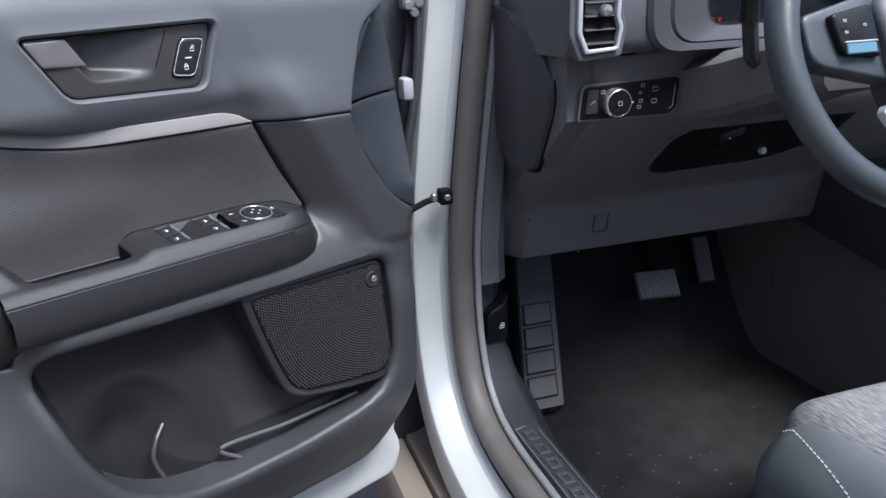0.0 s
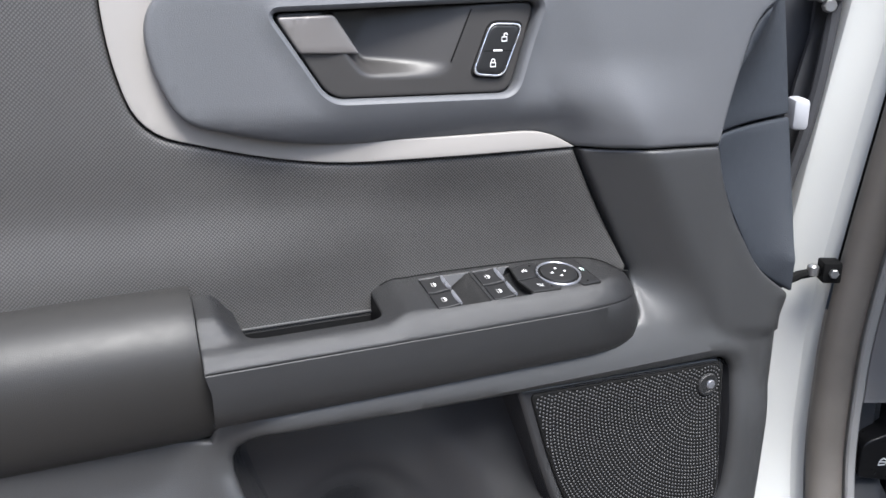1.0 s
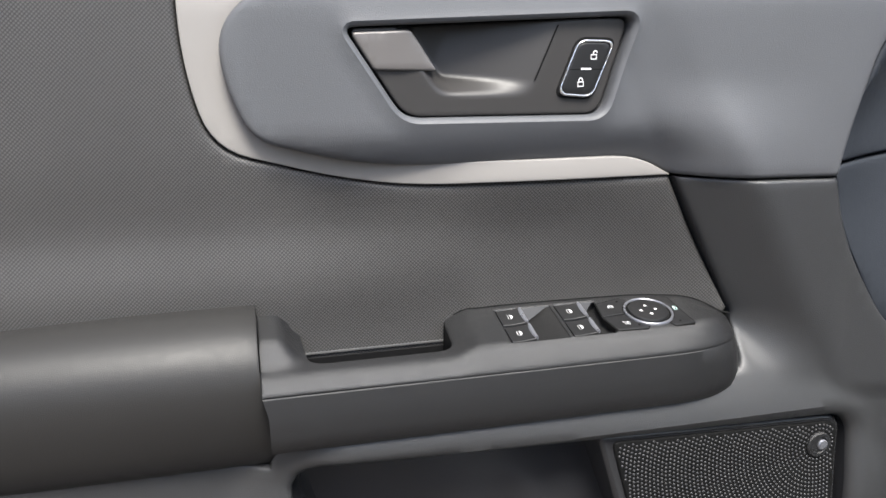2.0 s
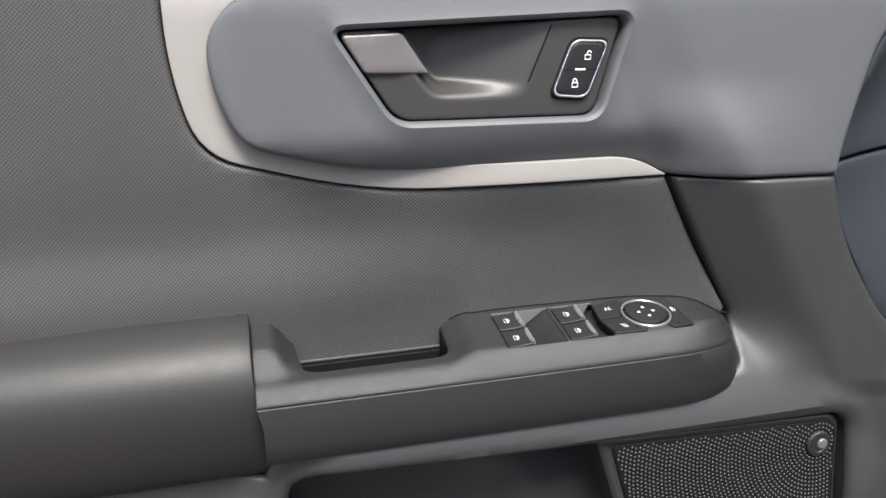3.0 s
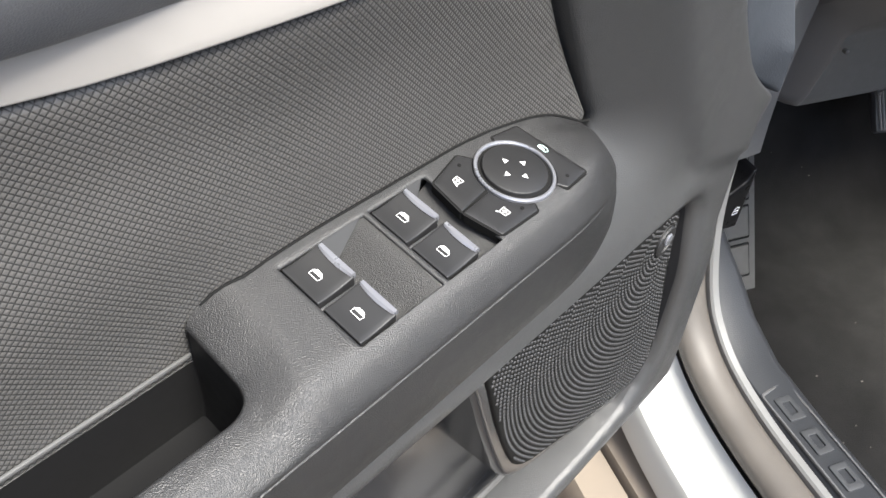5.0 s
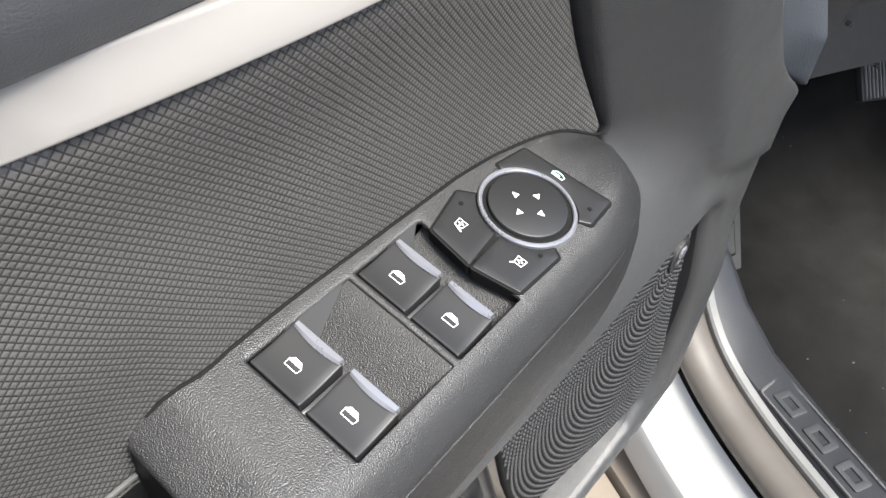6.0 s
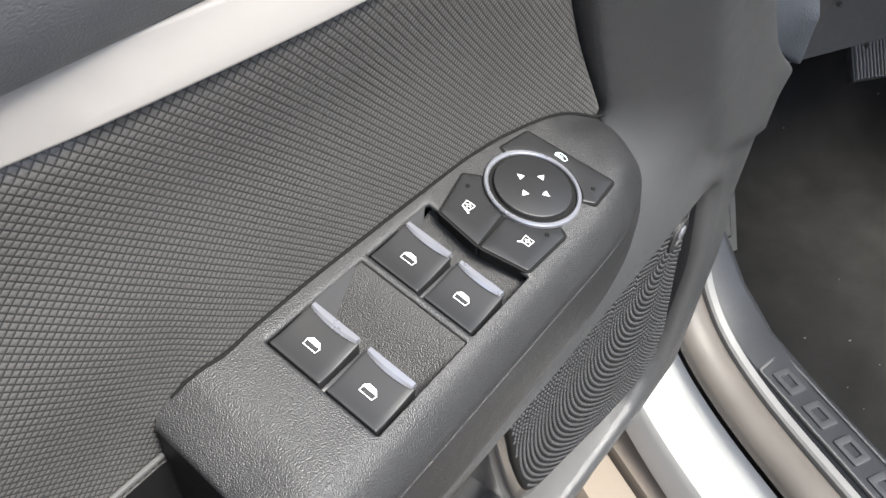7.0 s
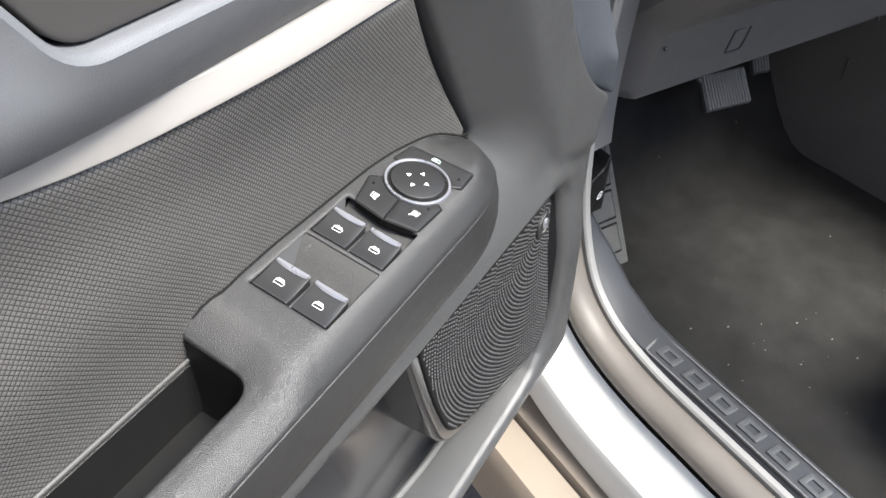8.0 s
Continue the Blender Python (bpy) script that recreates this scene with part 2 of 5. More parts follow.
def relief(loop, put, holes=(), step=0.012, edge=0.006, r=0.004, skirt=0.012):
    """A sheet over an outline (with holes), lifted by put(a, b, drop), its edges rounded off and turned back by a skirt."""
    from mathutils.geometry import delaunay_2d_cdt
    loops = [resample(loop, edge)] + [resample(h, edge) for h in holes]
    verts, edges = [], []
    for lp in loops:
        base = len(verts)
        verts += [Vector((p[0], p[1])) for p in lp]
        edges += [(base + i, base + (i + 1) % len(lp)) for i in range(len(lp))]
    rim = len(verts)
    arr = np.array([(p.x, p.y) for p in loops[0]])
    lo, hi = arr.min(0), arr.max(0)
    gx, gy = np.meshgrid(np.arange(lo[0] + step / 2, hi[0], step), np.arange(lo[1] + step / 2, hi[1], step))
    grid = np.stack([gx.ravel(), gy.ravel()], 1)
    cand = [grid]
    if r > 0:
        for lp in loops:
            a = np.array([(p.x, p.y) for p in lp])
            t = np.roll(a, -1, 0) - np.roll(a, 1, 0)
            t /= np.maximum(1e-9, np.hypot(*t.T))[:, None]
            nrm = np.stack([-t[:, 1], t[:, 0]], 1)
            for f in (0.12, 0.45, 1.0):
                for s in (1, -1):
                    cand.append(a + nrm * s * r * f)
    flat = [[(p.x, p.y) for p in lp] for lp in loops]

    def within(pts):
        ok = inside(pts, flat[0])
        for h in flat[1:]:
            ok &= ~inside(pts, h)
        return ok

    keep = []
    for i, c in enumerate(cand):
        ok = within(c)
        g = np.min([gap_to(c, lp) for lp in flat], 0)
        if i == 0:
            ok &= g > max(r * 1.3, step * 0.4)
        else:
            f = (0.12, 0.12, 0.45, 0.45, 1.0, 1.0)[(i - 1) % 6]
            ok &= g > r * f * 0.9
        keep.append(c[ok])
    verts += [Vector(p) for c in keep for p in c]
    vs, es, fs, *_ = delaunay_2d_cdt(verts, edges, [], 0, 1e-6)
    pts = np.array([(p.x, p.y) for p in vs])
    cen = np.array([pts[list(f)].mean(0) for f in fs])
    ok = within(cen)
    g = np.min([gap_to(pts, lp) for lp in flat], 0)
    bm = bmesh.new()
    made = []
    for p, d in zip(pts, g):
        drop = r - math.sqrt(max(0.0, r * r - (r - d) ** 2)) if d < r else 0.0
        made.append(bm.verts.new(put(p[0], p[1], drop)))
    for f, o in zip(fs, ok):
        if o and len(set(f)) == 3:
            try:
                bm.faces.new([made[i] for i in f])
            except ValueError:
                pass
    if skirt > 0:
        bm.edges.ensure_lookup_table()
        under = {}
        for e in [e for e in bm.edges if len(e.link_faces) == 1]:
            pair = []
            for v in e.verts:
                if v not in under:
                    i = made.index(v)
                    under[v] = bm.verts.new(put(pts[i][0], pts[i][1], r + skirt))
                pair.append(under[v])
            try:
                bm.faces.new([e.verts[0], e.verts[1], pair[1], pair[0]])
            except ValueError:
                pass
    for v in [v for v in bm.verts if not v.link_faces]:
        bm.verts.remove(v)
    return bm


def loft(rings, closed=True, caps=True):
    bm = bmesh.new()
    rows = [[bm.verts.new(p) for p in ring] for ring in rings]
    n = len(rows[0])
    for a, b in zip(rows, rows[1:]):
        for i in range(n if closed else n - 1):
            j = (i + 1) % n
            bm.faces.new((a[i], a[j], b[j], b[i]))
    if caps and closed:
        bm.faces.new(rows[0])
        bm.faces.new(rows[-1])
    return bm


def box(x0, x1, y0, y1, z0, z1, bevel=0.004, seg=2):
    bm = bmesh.new()
    bmesh.ops.create_cube(bm, size=1.0)
    for v in bm.verts:
        v.co = Vector(((x0 + x1) / 2 + v.co.x * (x1 - x0), (y0 + y1) / 2 + v.co.y * (y1 - y0), (z0 + z1) / 2 + v.co.z * (z1 - z0)))
    if bevel > 0:
        bmesh.ops.bevel(bm, geom=bm.edges[:], offset=bevel, segments=seg, affect="EDGES", profile=0.5)
    return bm


def moved(bm, m):
    bmesh.ops.transform(bm, matrix=m, verts=bm.verts[:])
    return bm


def joined(*bms):
    out = bmesh.new()
    for b in bms:
        me = bpy.data.meshes.new("tmp")
        b.to_mesh(me)
        b.free()
        out.from_mesh(me)
        bpy.data.meshes.remove(me)
    return out


def spline(points, n=8):
    """A smooth open curve through points (Catmull-Rom)."""
    p = [Vector(q) for q in points]
    p = [p[0] * 2 - p[1]] + p + [p[-1] * 2 - p[-2]]
    out = []
    for i in range(1, len(p) - 2):
        for k in range(n):
            t = k / n
            out.append(0.5 * (2 * p[i] + (p[i + 1] - p[i - 1]) * t + (2 * p[i - 1] - 5 * p[i] + 4 * p[i + 1] - p[i + 2]) * t * t
                              + (3 * p[i] - p[i - 1] - 3 * p[i + 1] + p[i + 2]) * t ** 3))
    return out + [p[-2]]


def tube(path, radius, seg=8, closed=False):
    rings = []
    n = len(path)
    up = Vector((0, 0, 1))
    for i, p in enumerate(path):
        a = path[(i - 1) % n] if closed or i else path[0]
        b = path[(i + 1) % n] if closed or i < n - 1 else path[-1]
        t = (b - a).normalized()
        s = t.cross(up)
        s = s.normalized() if s.length > 1e-4 else Vector((1, 0, 0))
        u = s.cross(t)
        rings.append([p + (s * math.cos(k * 2 * math.pi / seg) + u * math.sin(k * 2 * math.pi / seg)) * radius for k in range(seg)])
    if closed:
        rings.append(rings[0])
        return loft(rings, caps=False)
    return loft(rings)


def sweep(path, profile, side, caps=True):
    """Carries a closed profile of (s, o) along a path: s along side, o along the outward normal of the path."""
    rings = []
    for i, p in enumerate(path):
        t = (path[min(i + 1, len(path) - 1)] - path[max(i - 1, 0)]).normalized()
        sd = (side - t * side.dot(t)).normalized()
        o = t.cross(sd)
        rings.append([p + sd * a + o * b for a, b in profile])
    return loft(rings, caps=caps)


# ---- the open car door: x along the door to the hinge, y into the door, z up ----
DOOR = pose(-0.005, 1.005, 0, 0, 0, 28)
door = thing("door_1", DOOR, "open front car door with dark grey trim and armrest", "car door", kind="structure")


def face(depth):
    """put() for reliefs on the door: (u, z) lifted towards the cabin by depth(u, z)."""
    return lambda u, z, d: Vector((u, -(depth(u, z) - d), z))


def insert_edge(z):
    return 0.238 + (1.174 - z) * 0.504


def n_strip(u, z):
    return -0.012 - 0.024 * sm(u, 0.15, -0.12) - 0.07 * max(0.0, (z - 1.315) / 0.09) ** 2


def n_upper(u, z):
    n = -0.003 - 0.02 * (1 - sm(u, -0.13, -0.02))
    n -= 0.02 * (1 - sm(z, 1.178, 1.223)) * (1 - sm(u, 0.2, 0.27))
    n += 0.03 * ramp(u, 0.232 - (z - 1.18) * 0.5, 0.29 - (z - 1.18) * 0.5) * (1 - 0.75 * sm(z, 1.19, 1.26)) + 0.0225 * sm(z, 1.19, 1.26) * sm(u, 0.2, 0.37) + 0.005 * sm(u, 0.3, 0.38) - 0.1 * sm(u, 0.41, 0.54)
    n -= 0.07 * max(0.0, (z - 1.312) / 0.09) ** 2
    rim = gap_handle(u, z)
    return n + 0.002 * math.exp(-((rim - 0.004) / 0.004) ** 2)


def n_insert(u, z):
    top = n_strip(u, 1.2) - 0.001
    low = float(np.interp(u, (0.045, 0.08, 0.11, 0.165, 0.2075, 0.23, 0.248, 0.282, 0.302), (-0.027, -0.032, -0.0325, -0.0312, -0.0300, -0.0275, -0.0235, -0.0145, -0.0085)))
    n = top + (low - top) * sm(1.185 - z, 0.0, 0.12)
    low_back = 0.009 * (1 - sm(u, 0.045, 0.075)) * sm(z, 1.13, 1.045)
    n -= low_back
    dip = math.exp(-((z - 1.135) / 0.035) ** 2)
    return n - 0.006 * dip * (1 - sm(u, 0.12, 0.26))


POCKET = rounded([(-0.112, 0.962, 0.055), (0.16, 0.953, 0.05), (0.4145, 0.9465, 0.025), (0.4115, 0.733, 0.09), (0.25, 0.711, 0.05), (0.05, 0.713, 0.09), (-0.055, 0.782, 0.075)])
POCKET_PTS = [(p.x, p.y) for p in POCKET]


def ramp(x, a, b):
    """A straight rise from a to b with softened ends."""
    k = (x - a) / (b - a)
    soft = 0.16
    if k <= 0:
        return 0.0
    if k >= 1 + soft:
        return 1.0
    if k < 1 - soft:
        return k
    return 1 - (1 + soft - k) ** 2 / (4 * soft)


def n_lower(u, z):
    e = insert_edge(z)
    column = -0.01 + 0.037 * ramp(u, e, e + 0.058) + 0.004 * sm(u, e + 0.05, 0.39) + 0.014 * sm(u, 0.39, 0.455)
    ledge = 0.027 + 0.009 * sm(z, 0.988, 0.955) + 0.010 * sm(z, 0.95, 0.86)
    left = -0.014 + 0.04 * sm(z, 0.962, 0.80)
    low = left + (ledge - left) * sm(u, -0.17, -0.05)
    k = sm(z, 1.05, 0.975)
    n = column + (max(low, column) - column) * k
    if z < 1.0:
        d = float(gap_to(np.array([(u, z)]), POCKET_PTS)[0])
        n -= 0.009 * max(0.0, 1 - d / 0.014) ** 2
    n -= 0.035 * sm(z, 0.735, 0.6) ** 0.8
    if u > 0.43:
        n -= 0.01 * sm(u, 0.442, 0.47) ** 1.5 * (1 - sm(z, 0.98, 1.02))
    return n


HANDLE = rounded([(-0.0385, 1.3, 0.009), (0.1935, 1.306, 0.011), (0.169, 1.2285, 0.013), (0.005, 1.2315, 0.014)])
HANDLE_PTS = [(p.x, p.y) for p in HANDLE]


def gap_handle(u, z):
    return float(gap_to(np.array([(u, z)]), HANDLE_PTS)[0])


shell_loop = rounded([(-0.62, 0.53, 0.03), (0.47, 0.515, 0.025), (0.508, 0.56, 0.05), (0.512, 0.82, 0.1), (0.535, 1.42, 0.02), (-0.62, 1.42, 0.02)])
part("door_shell", relief(shell_loop, lambda u, z, d: Vector((u, 0.082 + 0.06 * sm(z, 1.05, 1.4) + d, z)), step=0.05, edge=0.02, r=0.008, skirt=0.07), M_WHITE, door, "pale painted steel door shell")
part("door_shell_seal", tube([Vector((p.x, 0.078 + 0.06 * sm(p.y, 1.05, 1.4), p.y)) for p in spline([Vector((0.3, 0.54)), Vector((0.44, 0.545)), Vector((0.482, 0.6)), Vector((0.488, 0.82)), Vector((0.5, 1.1)), Vector((0.52, 1.4))], 6)], 0.009, 8), M_DARK, door, "black rubber seal round the door edge")

UP = rounded([(-0.112, 1.3205, 0.02), (-0.13, 1.295, 0.03), (-0.1265, 1.258, 0.03), (-0.109, 1.2165, 0.02), (-0.014, 1.1925, 0.05), (0.207, 1.1905, 0.03),
              (0.2385, 1.1755, 0.0), (0.268, 1.1745, 0.01), (0.3705, 1.173, 0.0), (0.376, 1.206, 0.04), (0.398, 1.284, 0.02), (0.423, 1.305, 0.02), (0.523, 1.31, 0.0), (0.535, 1.40, 0), (0.05, 1.40, 0), (0.02, 1.375, 0.04)])
part("upper_panel", relief(UP, face(n_upper), holes=[HANDLE], step=0.009, edge=0.004, r=0.004, skirt=0.03), M_UPPER, door, "slate grey soft upper trim panel")

STRIP = rounded([(-0.156, 1.43, 0), (-0.157, 1.275, 0.04), (-0.14, 1.21, 0.03), (-0.015, 1.1755, 0.08), (0.105, 1.1755, 0.05), (0.238, 1.1745, 0.003),
                 (0.205, 1.1925, 0.025), (-0.012, 1.194, 0.06), (-0.107, 1.2185, 0.02), (-0.125, 1.258, 0.03), (-0.1285, 1.295, 0.03), (-0.11, 1.322, 0.02), (0.02, 1.377, 0.04), (0.03, 1.43, 0)])
part("trim_strip", relief(STRIP, face(n_strip), step=0.01, edge=0.004, r=0.0012, skirt=0.02), M_STRIP, door, "pale silver-beige painted accent strip")

INSERT = rounded([(-0.62, 1.43, 0), (-0.62, 1.01, 0), (0.05, 1.01, 0), (0.2, 1.03, 0), (0.299, 1.04, 0), (0.301, 1.049, 0), (0.2375, 1.1735, 0.002), (0.105, 1.1745, 0.05), (-0.015, 1.1745, 0.08), (-0.141, 1.209, 0.03), (-0.158, 1.275, 0.04), (-0.157, 1.43, 0)])
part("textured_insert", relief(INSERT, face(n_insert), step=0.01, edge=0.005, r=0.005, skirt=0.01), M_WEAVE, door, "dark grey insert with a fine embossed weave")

LOWER = rounded([(-0.62, 0.97, 0), (-0.115, 0.955, 0), (-0.104, 0.99, 0), (0.25, 0.99, 0.02), (0.306, 1.0, 0.01), (0.3045, 1.046, 0), (0.2405, 1.173, 0.002), (0.268, 1.1725, 0.01), (0.3705, 1.1715, 0.0),
                 (0.384, 1.12, 0.04), (0.4285, 1.04, 0.02), (0.465, 1.013, 0.006), (0.466, 0.9, 0.05), (0.448, 0.70, 0.09), (0.38, 0.612, 0.05), (-0.62, 0.63, 0)])
part("lower_panel", relief(LOWER, face(n_lower), holes=[POCKET], step=0.008, edge=0.0045, r=0.0035, skirt=0.05), M_LOWER, door, "charcoal grained lower trim panel with a map pocket")


# Unseen black sheet, added so that the gaps between panels read dark.
part("gap_dark_sheet", relief(rounded([(-0.6, 0.7, 0), (0.42, 0.7, 0), (0.42, 1.39, 0), (-0.6, 1.39, 0)]), lambda u, z, d: Vector((u, 0.06 + 0.09 * sm(z, 1.3, 1.4) - 0.018 * sm(u, 0.15, 0.3) * sm(z, 1.0, 1.05), z)), holes=[[Vector((0.15, 0.85)) + (p - Vector((0.15, 0.85))) * 0.97 for p in POCKET]], step=0.05, edge=0.02, r=0.0, skirt=0.0), M_DARK, door)


# corner cover at the hinge end
def cover_n(u, z):
    left = 0.371 + 0.06 * sm(z, 1.155, 1.035) + 0.05 * sm(z, 1.2, 1.31)
    right = 0.4645 + max(0.0, z - 1.05) * 0.227
    n_r = 0.046 - max(0.0, z - 1.05) * 0.44
    k = max(0.0, min(1.0, (u - left) / max(0.01, right - left)))
    n_l = 0.027 - 0.07 * max(0.0, (z - 1.312) / 0.09) ** 2
    return n_l + (n_r - n_l) * k - 0.006 * math.sin(math.pi * k) + 0.001


COVER_LO = rounded([(0.372, 1.171, 0), (0.3855, 1.12, 0.04), (0.43, 1.041, 0.02), (0.4665, 1.015, 0.005), (0.466, 1.05, 0.02), (0.4955, 1.185, 0), (0.374, 1.181, 0.006)])
COVER_HI = rounded([(0.376, 1.184, 0.004), (0.4965, 1.1885, 0), (0.523, 1.308, 0.005), (0.424, 1.303, 0.02), (0.4, 1.282, 0.02), (0.3775, 1.205, 0.04)])
part("hinge_cover", relief(COVER_LO, face(cover_n), step=0.009, edge=0.004, r=0.003, skirt=0.03), M_COVER, door, "dark blue-grey plastic corner cover")
part("hinge_cover", relief(COVER_HI, face(cover_n), step=0.009, edge=0.004, r=0.003, skirt=0.03), M_COVER, door, "dark blue-grey plastic corner cover")


# pocket
def pocket_back(u, z):
    e = math.hypot((u - 0.012) / 0.066, max(0.0, z - 0.79) / 0.072)
    bottle = 1 - sm(e, 0.15, 1.35)
    return -0.03 - 0.026 * bottle + 0.014 * sm(u, 0.08, 0.15) * sm(z, 0.95, 0.85)


deepen = lambda q, k: Vector((q.x, q.y - 0.07 * k * sm(q.y, 0.80, 0.735)))
rings = []
lp = resample(POCKET, 0.008)
cen = sum(lp, Vector((0, 0))) / len(lp)
for f, k in ((1.0, 0.0), (0.995, 0.3), (0.985, 0.6), (0.97, 0.85), (0.94, 1.0)):
    ring = []
    for p in lp:
        q = deepen(cen + (p - cen) * f, k)
        n0 = n_lower(p.x, p.y) - 0.003
        ring.append(Vector((q.x, -(n0 + (pocket_back(q.x, q.y) - n0) * k), q.y)))
    rings.append(ring)
bm = loft(rings, caps=False)
cap = relief([deepen(cen + (p - cen) * 0.94, 1.0) for p in lp], face(pocket_back), step=0.01, edge=0.008, r=0.0, skirt=0.0)
part("pocket_liner", joined(bm, cap), M_LINER, door, "smooth black moulded pocket liner", smooth=70)
# inner lip of the bin along its foot, and a rib traced along a bright reflection
lip = spline([(0.15, 0.004, 0.708), (0.12, 0.006, 0.738), (0.217, 0.0, 0.733), (0.279, 0.0, 0.731), (0.368, 0.0, 0.728)], 6)
part("bin_lip", tube(lip, 0.003, 8), M_SATINBLACK, door, "glossy inner lip of the pocket bin")
# The tube follows a bright streak reflected in the glossy liner.
rib = spline([(0.024, 0.014, 0.712), (0.04, 0.018, 0.722), (0.036, 0.022, 0.738), (0.034, 0.027, 0.756), (0.044, 0.033, 0.776), (0.06, 0.042, 0.79)], 6)
part("streak_rib", tube(rib, 0.0034, 10), M_SMOOTH, door, "curved glossy bottle holder rib, traced along a bright reflection")
part("lower_flange", relief(rounded([(-0.6, 0.53, 0.02), (0.455, 0.517, 0.02), (0.478, 0.56, 0.02), (0.44, 0.66, 0.02), (-0.6, 0.67, 0.02)]), lambda u, z, d: Vector((u, 0.036 + d, z)), step=0.04, edge=0.01, r=0.006, skirt=0.05), M_WHITE, door, "pale painted lower edge of the door")

# speaker housing and grille in the pocket
SPEAKER = rounded([(0.163, 0.955, 0.01), (0.4105, 0.9455, 0.02), (0.4085, 0.75, 0.03), (0.30, 0.763, 0.06), (0.221, 0.779, 0.032), (0.19, 0.862, 0.05)])
n_speaker = lambda u, z: 0.026 + 0.011 * sm(u, 0.22, 0.39) * sm(z, 0.93, 0.78)
part("speaker_housing", relief(SPEAKER, face(lambda u, z: n_speaker(u, z) - 0.002), step=0.02, edge=0.006, r=0.005, skirt=0.075), M_LINER, door, "dark speaker housing in the door pocket")
GRILLE = rounded([(0.176, 0.948, 0.008), (0.4055, 0.9395, 0.016), (0.403, 0.767, 0.03), (0.30, 0.776, 0.06), (0.231, 0.789, 0.028), (0.2005, 0.862, 0.045)])
grille = part("speaker_grille", relief(GRILLE, face(lambda u, z: n_speaker(u, z) + 0.0004), step=0.02, edge=0.006, r=0.002, skirt=0.004), M_DARK, door, "black dotted speaker grille")
gl = [(p.x, p.y) for p in resample(GRILLE, 0.01)]
TW = (0.3855, 0.9175)
dots = []
for i in range(2, 80):
    rad = 0.0039 * i
    count = int(rad * 2 * math.pi / 0.0040)
    for k in range(count):
        a = 2 * math.pi * (k + 0.5 * (i % 2)) / count
        dots.append((TW[0] + rad * math.cos(a), TW[1] + rad * math.sin(a)))
dots = np.array(dots)
dots = dots[inside(dots, gl)]
dots = dots[gap_to(dots, gl) > 0.003]
dv, df = [], []
for u, z in dots:
    b0, n0 = len(dv), n_speaker(u, z) + 0.0003
    for rr, h in ((0.00135, 0.0), (0.001, 0.0006), (0.0004, 0.0008)):
        for k in range(6):
            c, s = math.cos(k * math.pi / 3), math.sin(k * math.pi / 3)
            dv.append((u + rr * c, -n0 - h, z + rr * s))
    for q in (0, 6):
        for k in range(6):
            j = (k + 1) % 6
            df.append((b0 + q + k, b0 + q + j, b0 + q + 6 + j, b0 + q + 6 + k))
    df.append(tuple(range(b0 + 12, b0 + 18)))
me = bpy.data.meshes.new("grille_dots")
me.from_pydata(dv, [], df)
me.materials.append(M_DOT)
for f in me.polygons:
    f.use_smooth = True
ob = new("grille_dots", me)
ob.parent = grille
tagged(ob, "raised dots of the speaker grille", kind="stuff")


def turned(put, prof, seg=32):
    """A turned solid: rings of (radius, height) placed by put(angle cos, sin, height)."""
    return loft([[put(rr * math.cos(k * 2 * math.pi / seg), rr * math.sin(k * 2 * math.pi / seg), h) for k in range(seg)] for rr, h in prof])


at_tw = lambda a, b, h: Vector((TW[0] + a, -(n_speaker(*TW) + h), TW[1] + b))
part("tweeter_ring", turned(at_tw, [(0.0125, 0), (0.0125, 0.002), (0.0115, 0.003), (0.0085, 0.003), (0.008, 0.0018), (0.0005, 0.0016)]), M_POD, grille)
# Bright disc set off-centre to draw the tweeter's crescent highlight.
part("tweeter_highlight", turned(lambda a, b, h: at_tw(a + 0.002 + 0.0016, b - 0.0002, h), [(0.0052, 0.001), (0.0052, 0.0026), (0.0042, 0.0034), (0.0005, 0.0036)]), M_LIP, grille, "small bright disc standing for the tweeter's highlight")

# armrest pad
prof = [(-0.05, 1.083), (-0.03, 1.0825), (-0.014, 1.079), (0.0, 1.072), (0.012, 1.062), (0.0205, 1.048), (0.0245, 1.03), (0.0235, 1.01), (0.019, 0.99), (0.011, 0.97), (0.0, 0.957), (-0.014, 0.951), (-0.05, 0.95)]
rings = []
for i in range(34):
    f = i / 31
    ring = []
    for n0, z0 in prof:
        end = -0.1185 + 0.016 * sm(z0, 1.05, 0.955)
        u = -0.6 + (end + 0.6) * min(f, 1.0)
        pull = 0.0 if i < 31 else (0.0004, 0.0014, 0.0035)[i - 31]
        sag = 0.006 * sm(-u, 0.15, 0.45)
        cn, cz = -0.02, 1.015
        u += 0.0012 * (i - 31 > 0)
        ring.append(Vector((u, -(n0 - sag * 2 + (cn - n0) * pull * 8), z0 - sag + (cz - z0) * pull * 8)))
    rings.append(ring)
part("armrest_pad", loft(rings), M_ARM, door, "soft black vinyl armrest pad", smooth=60)


# switch pod: upper shell in plan (u, n), lifted to its deck height
def plane(u, n):
    return 1.056 - 0.2 * n - 0.008 * sm(u, 0.255, 0.305)


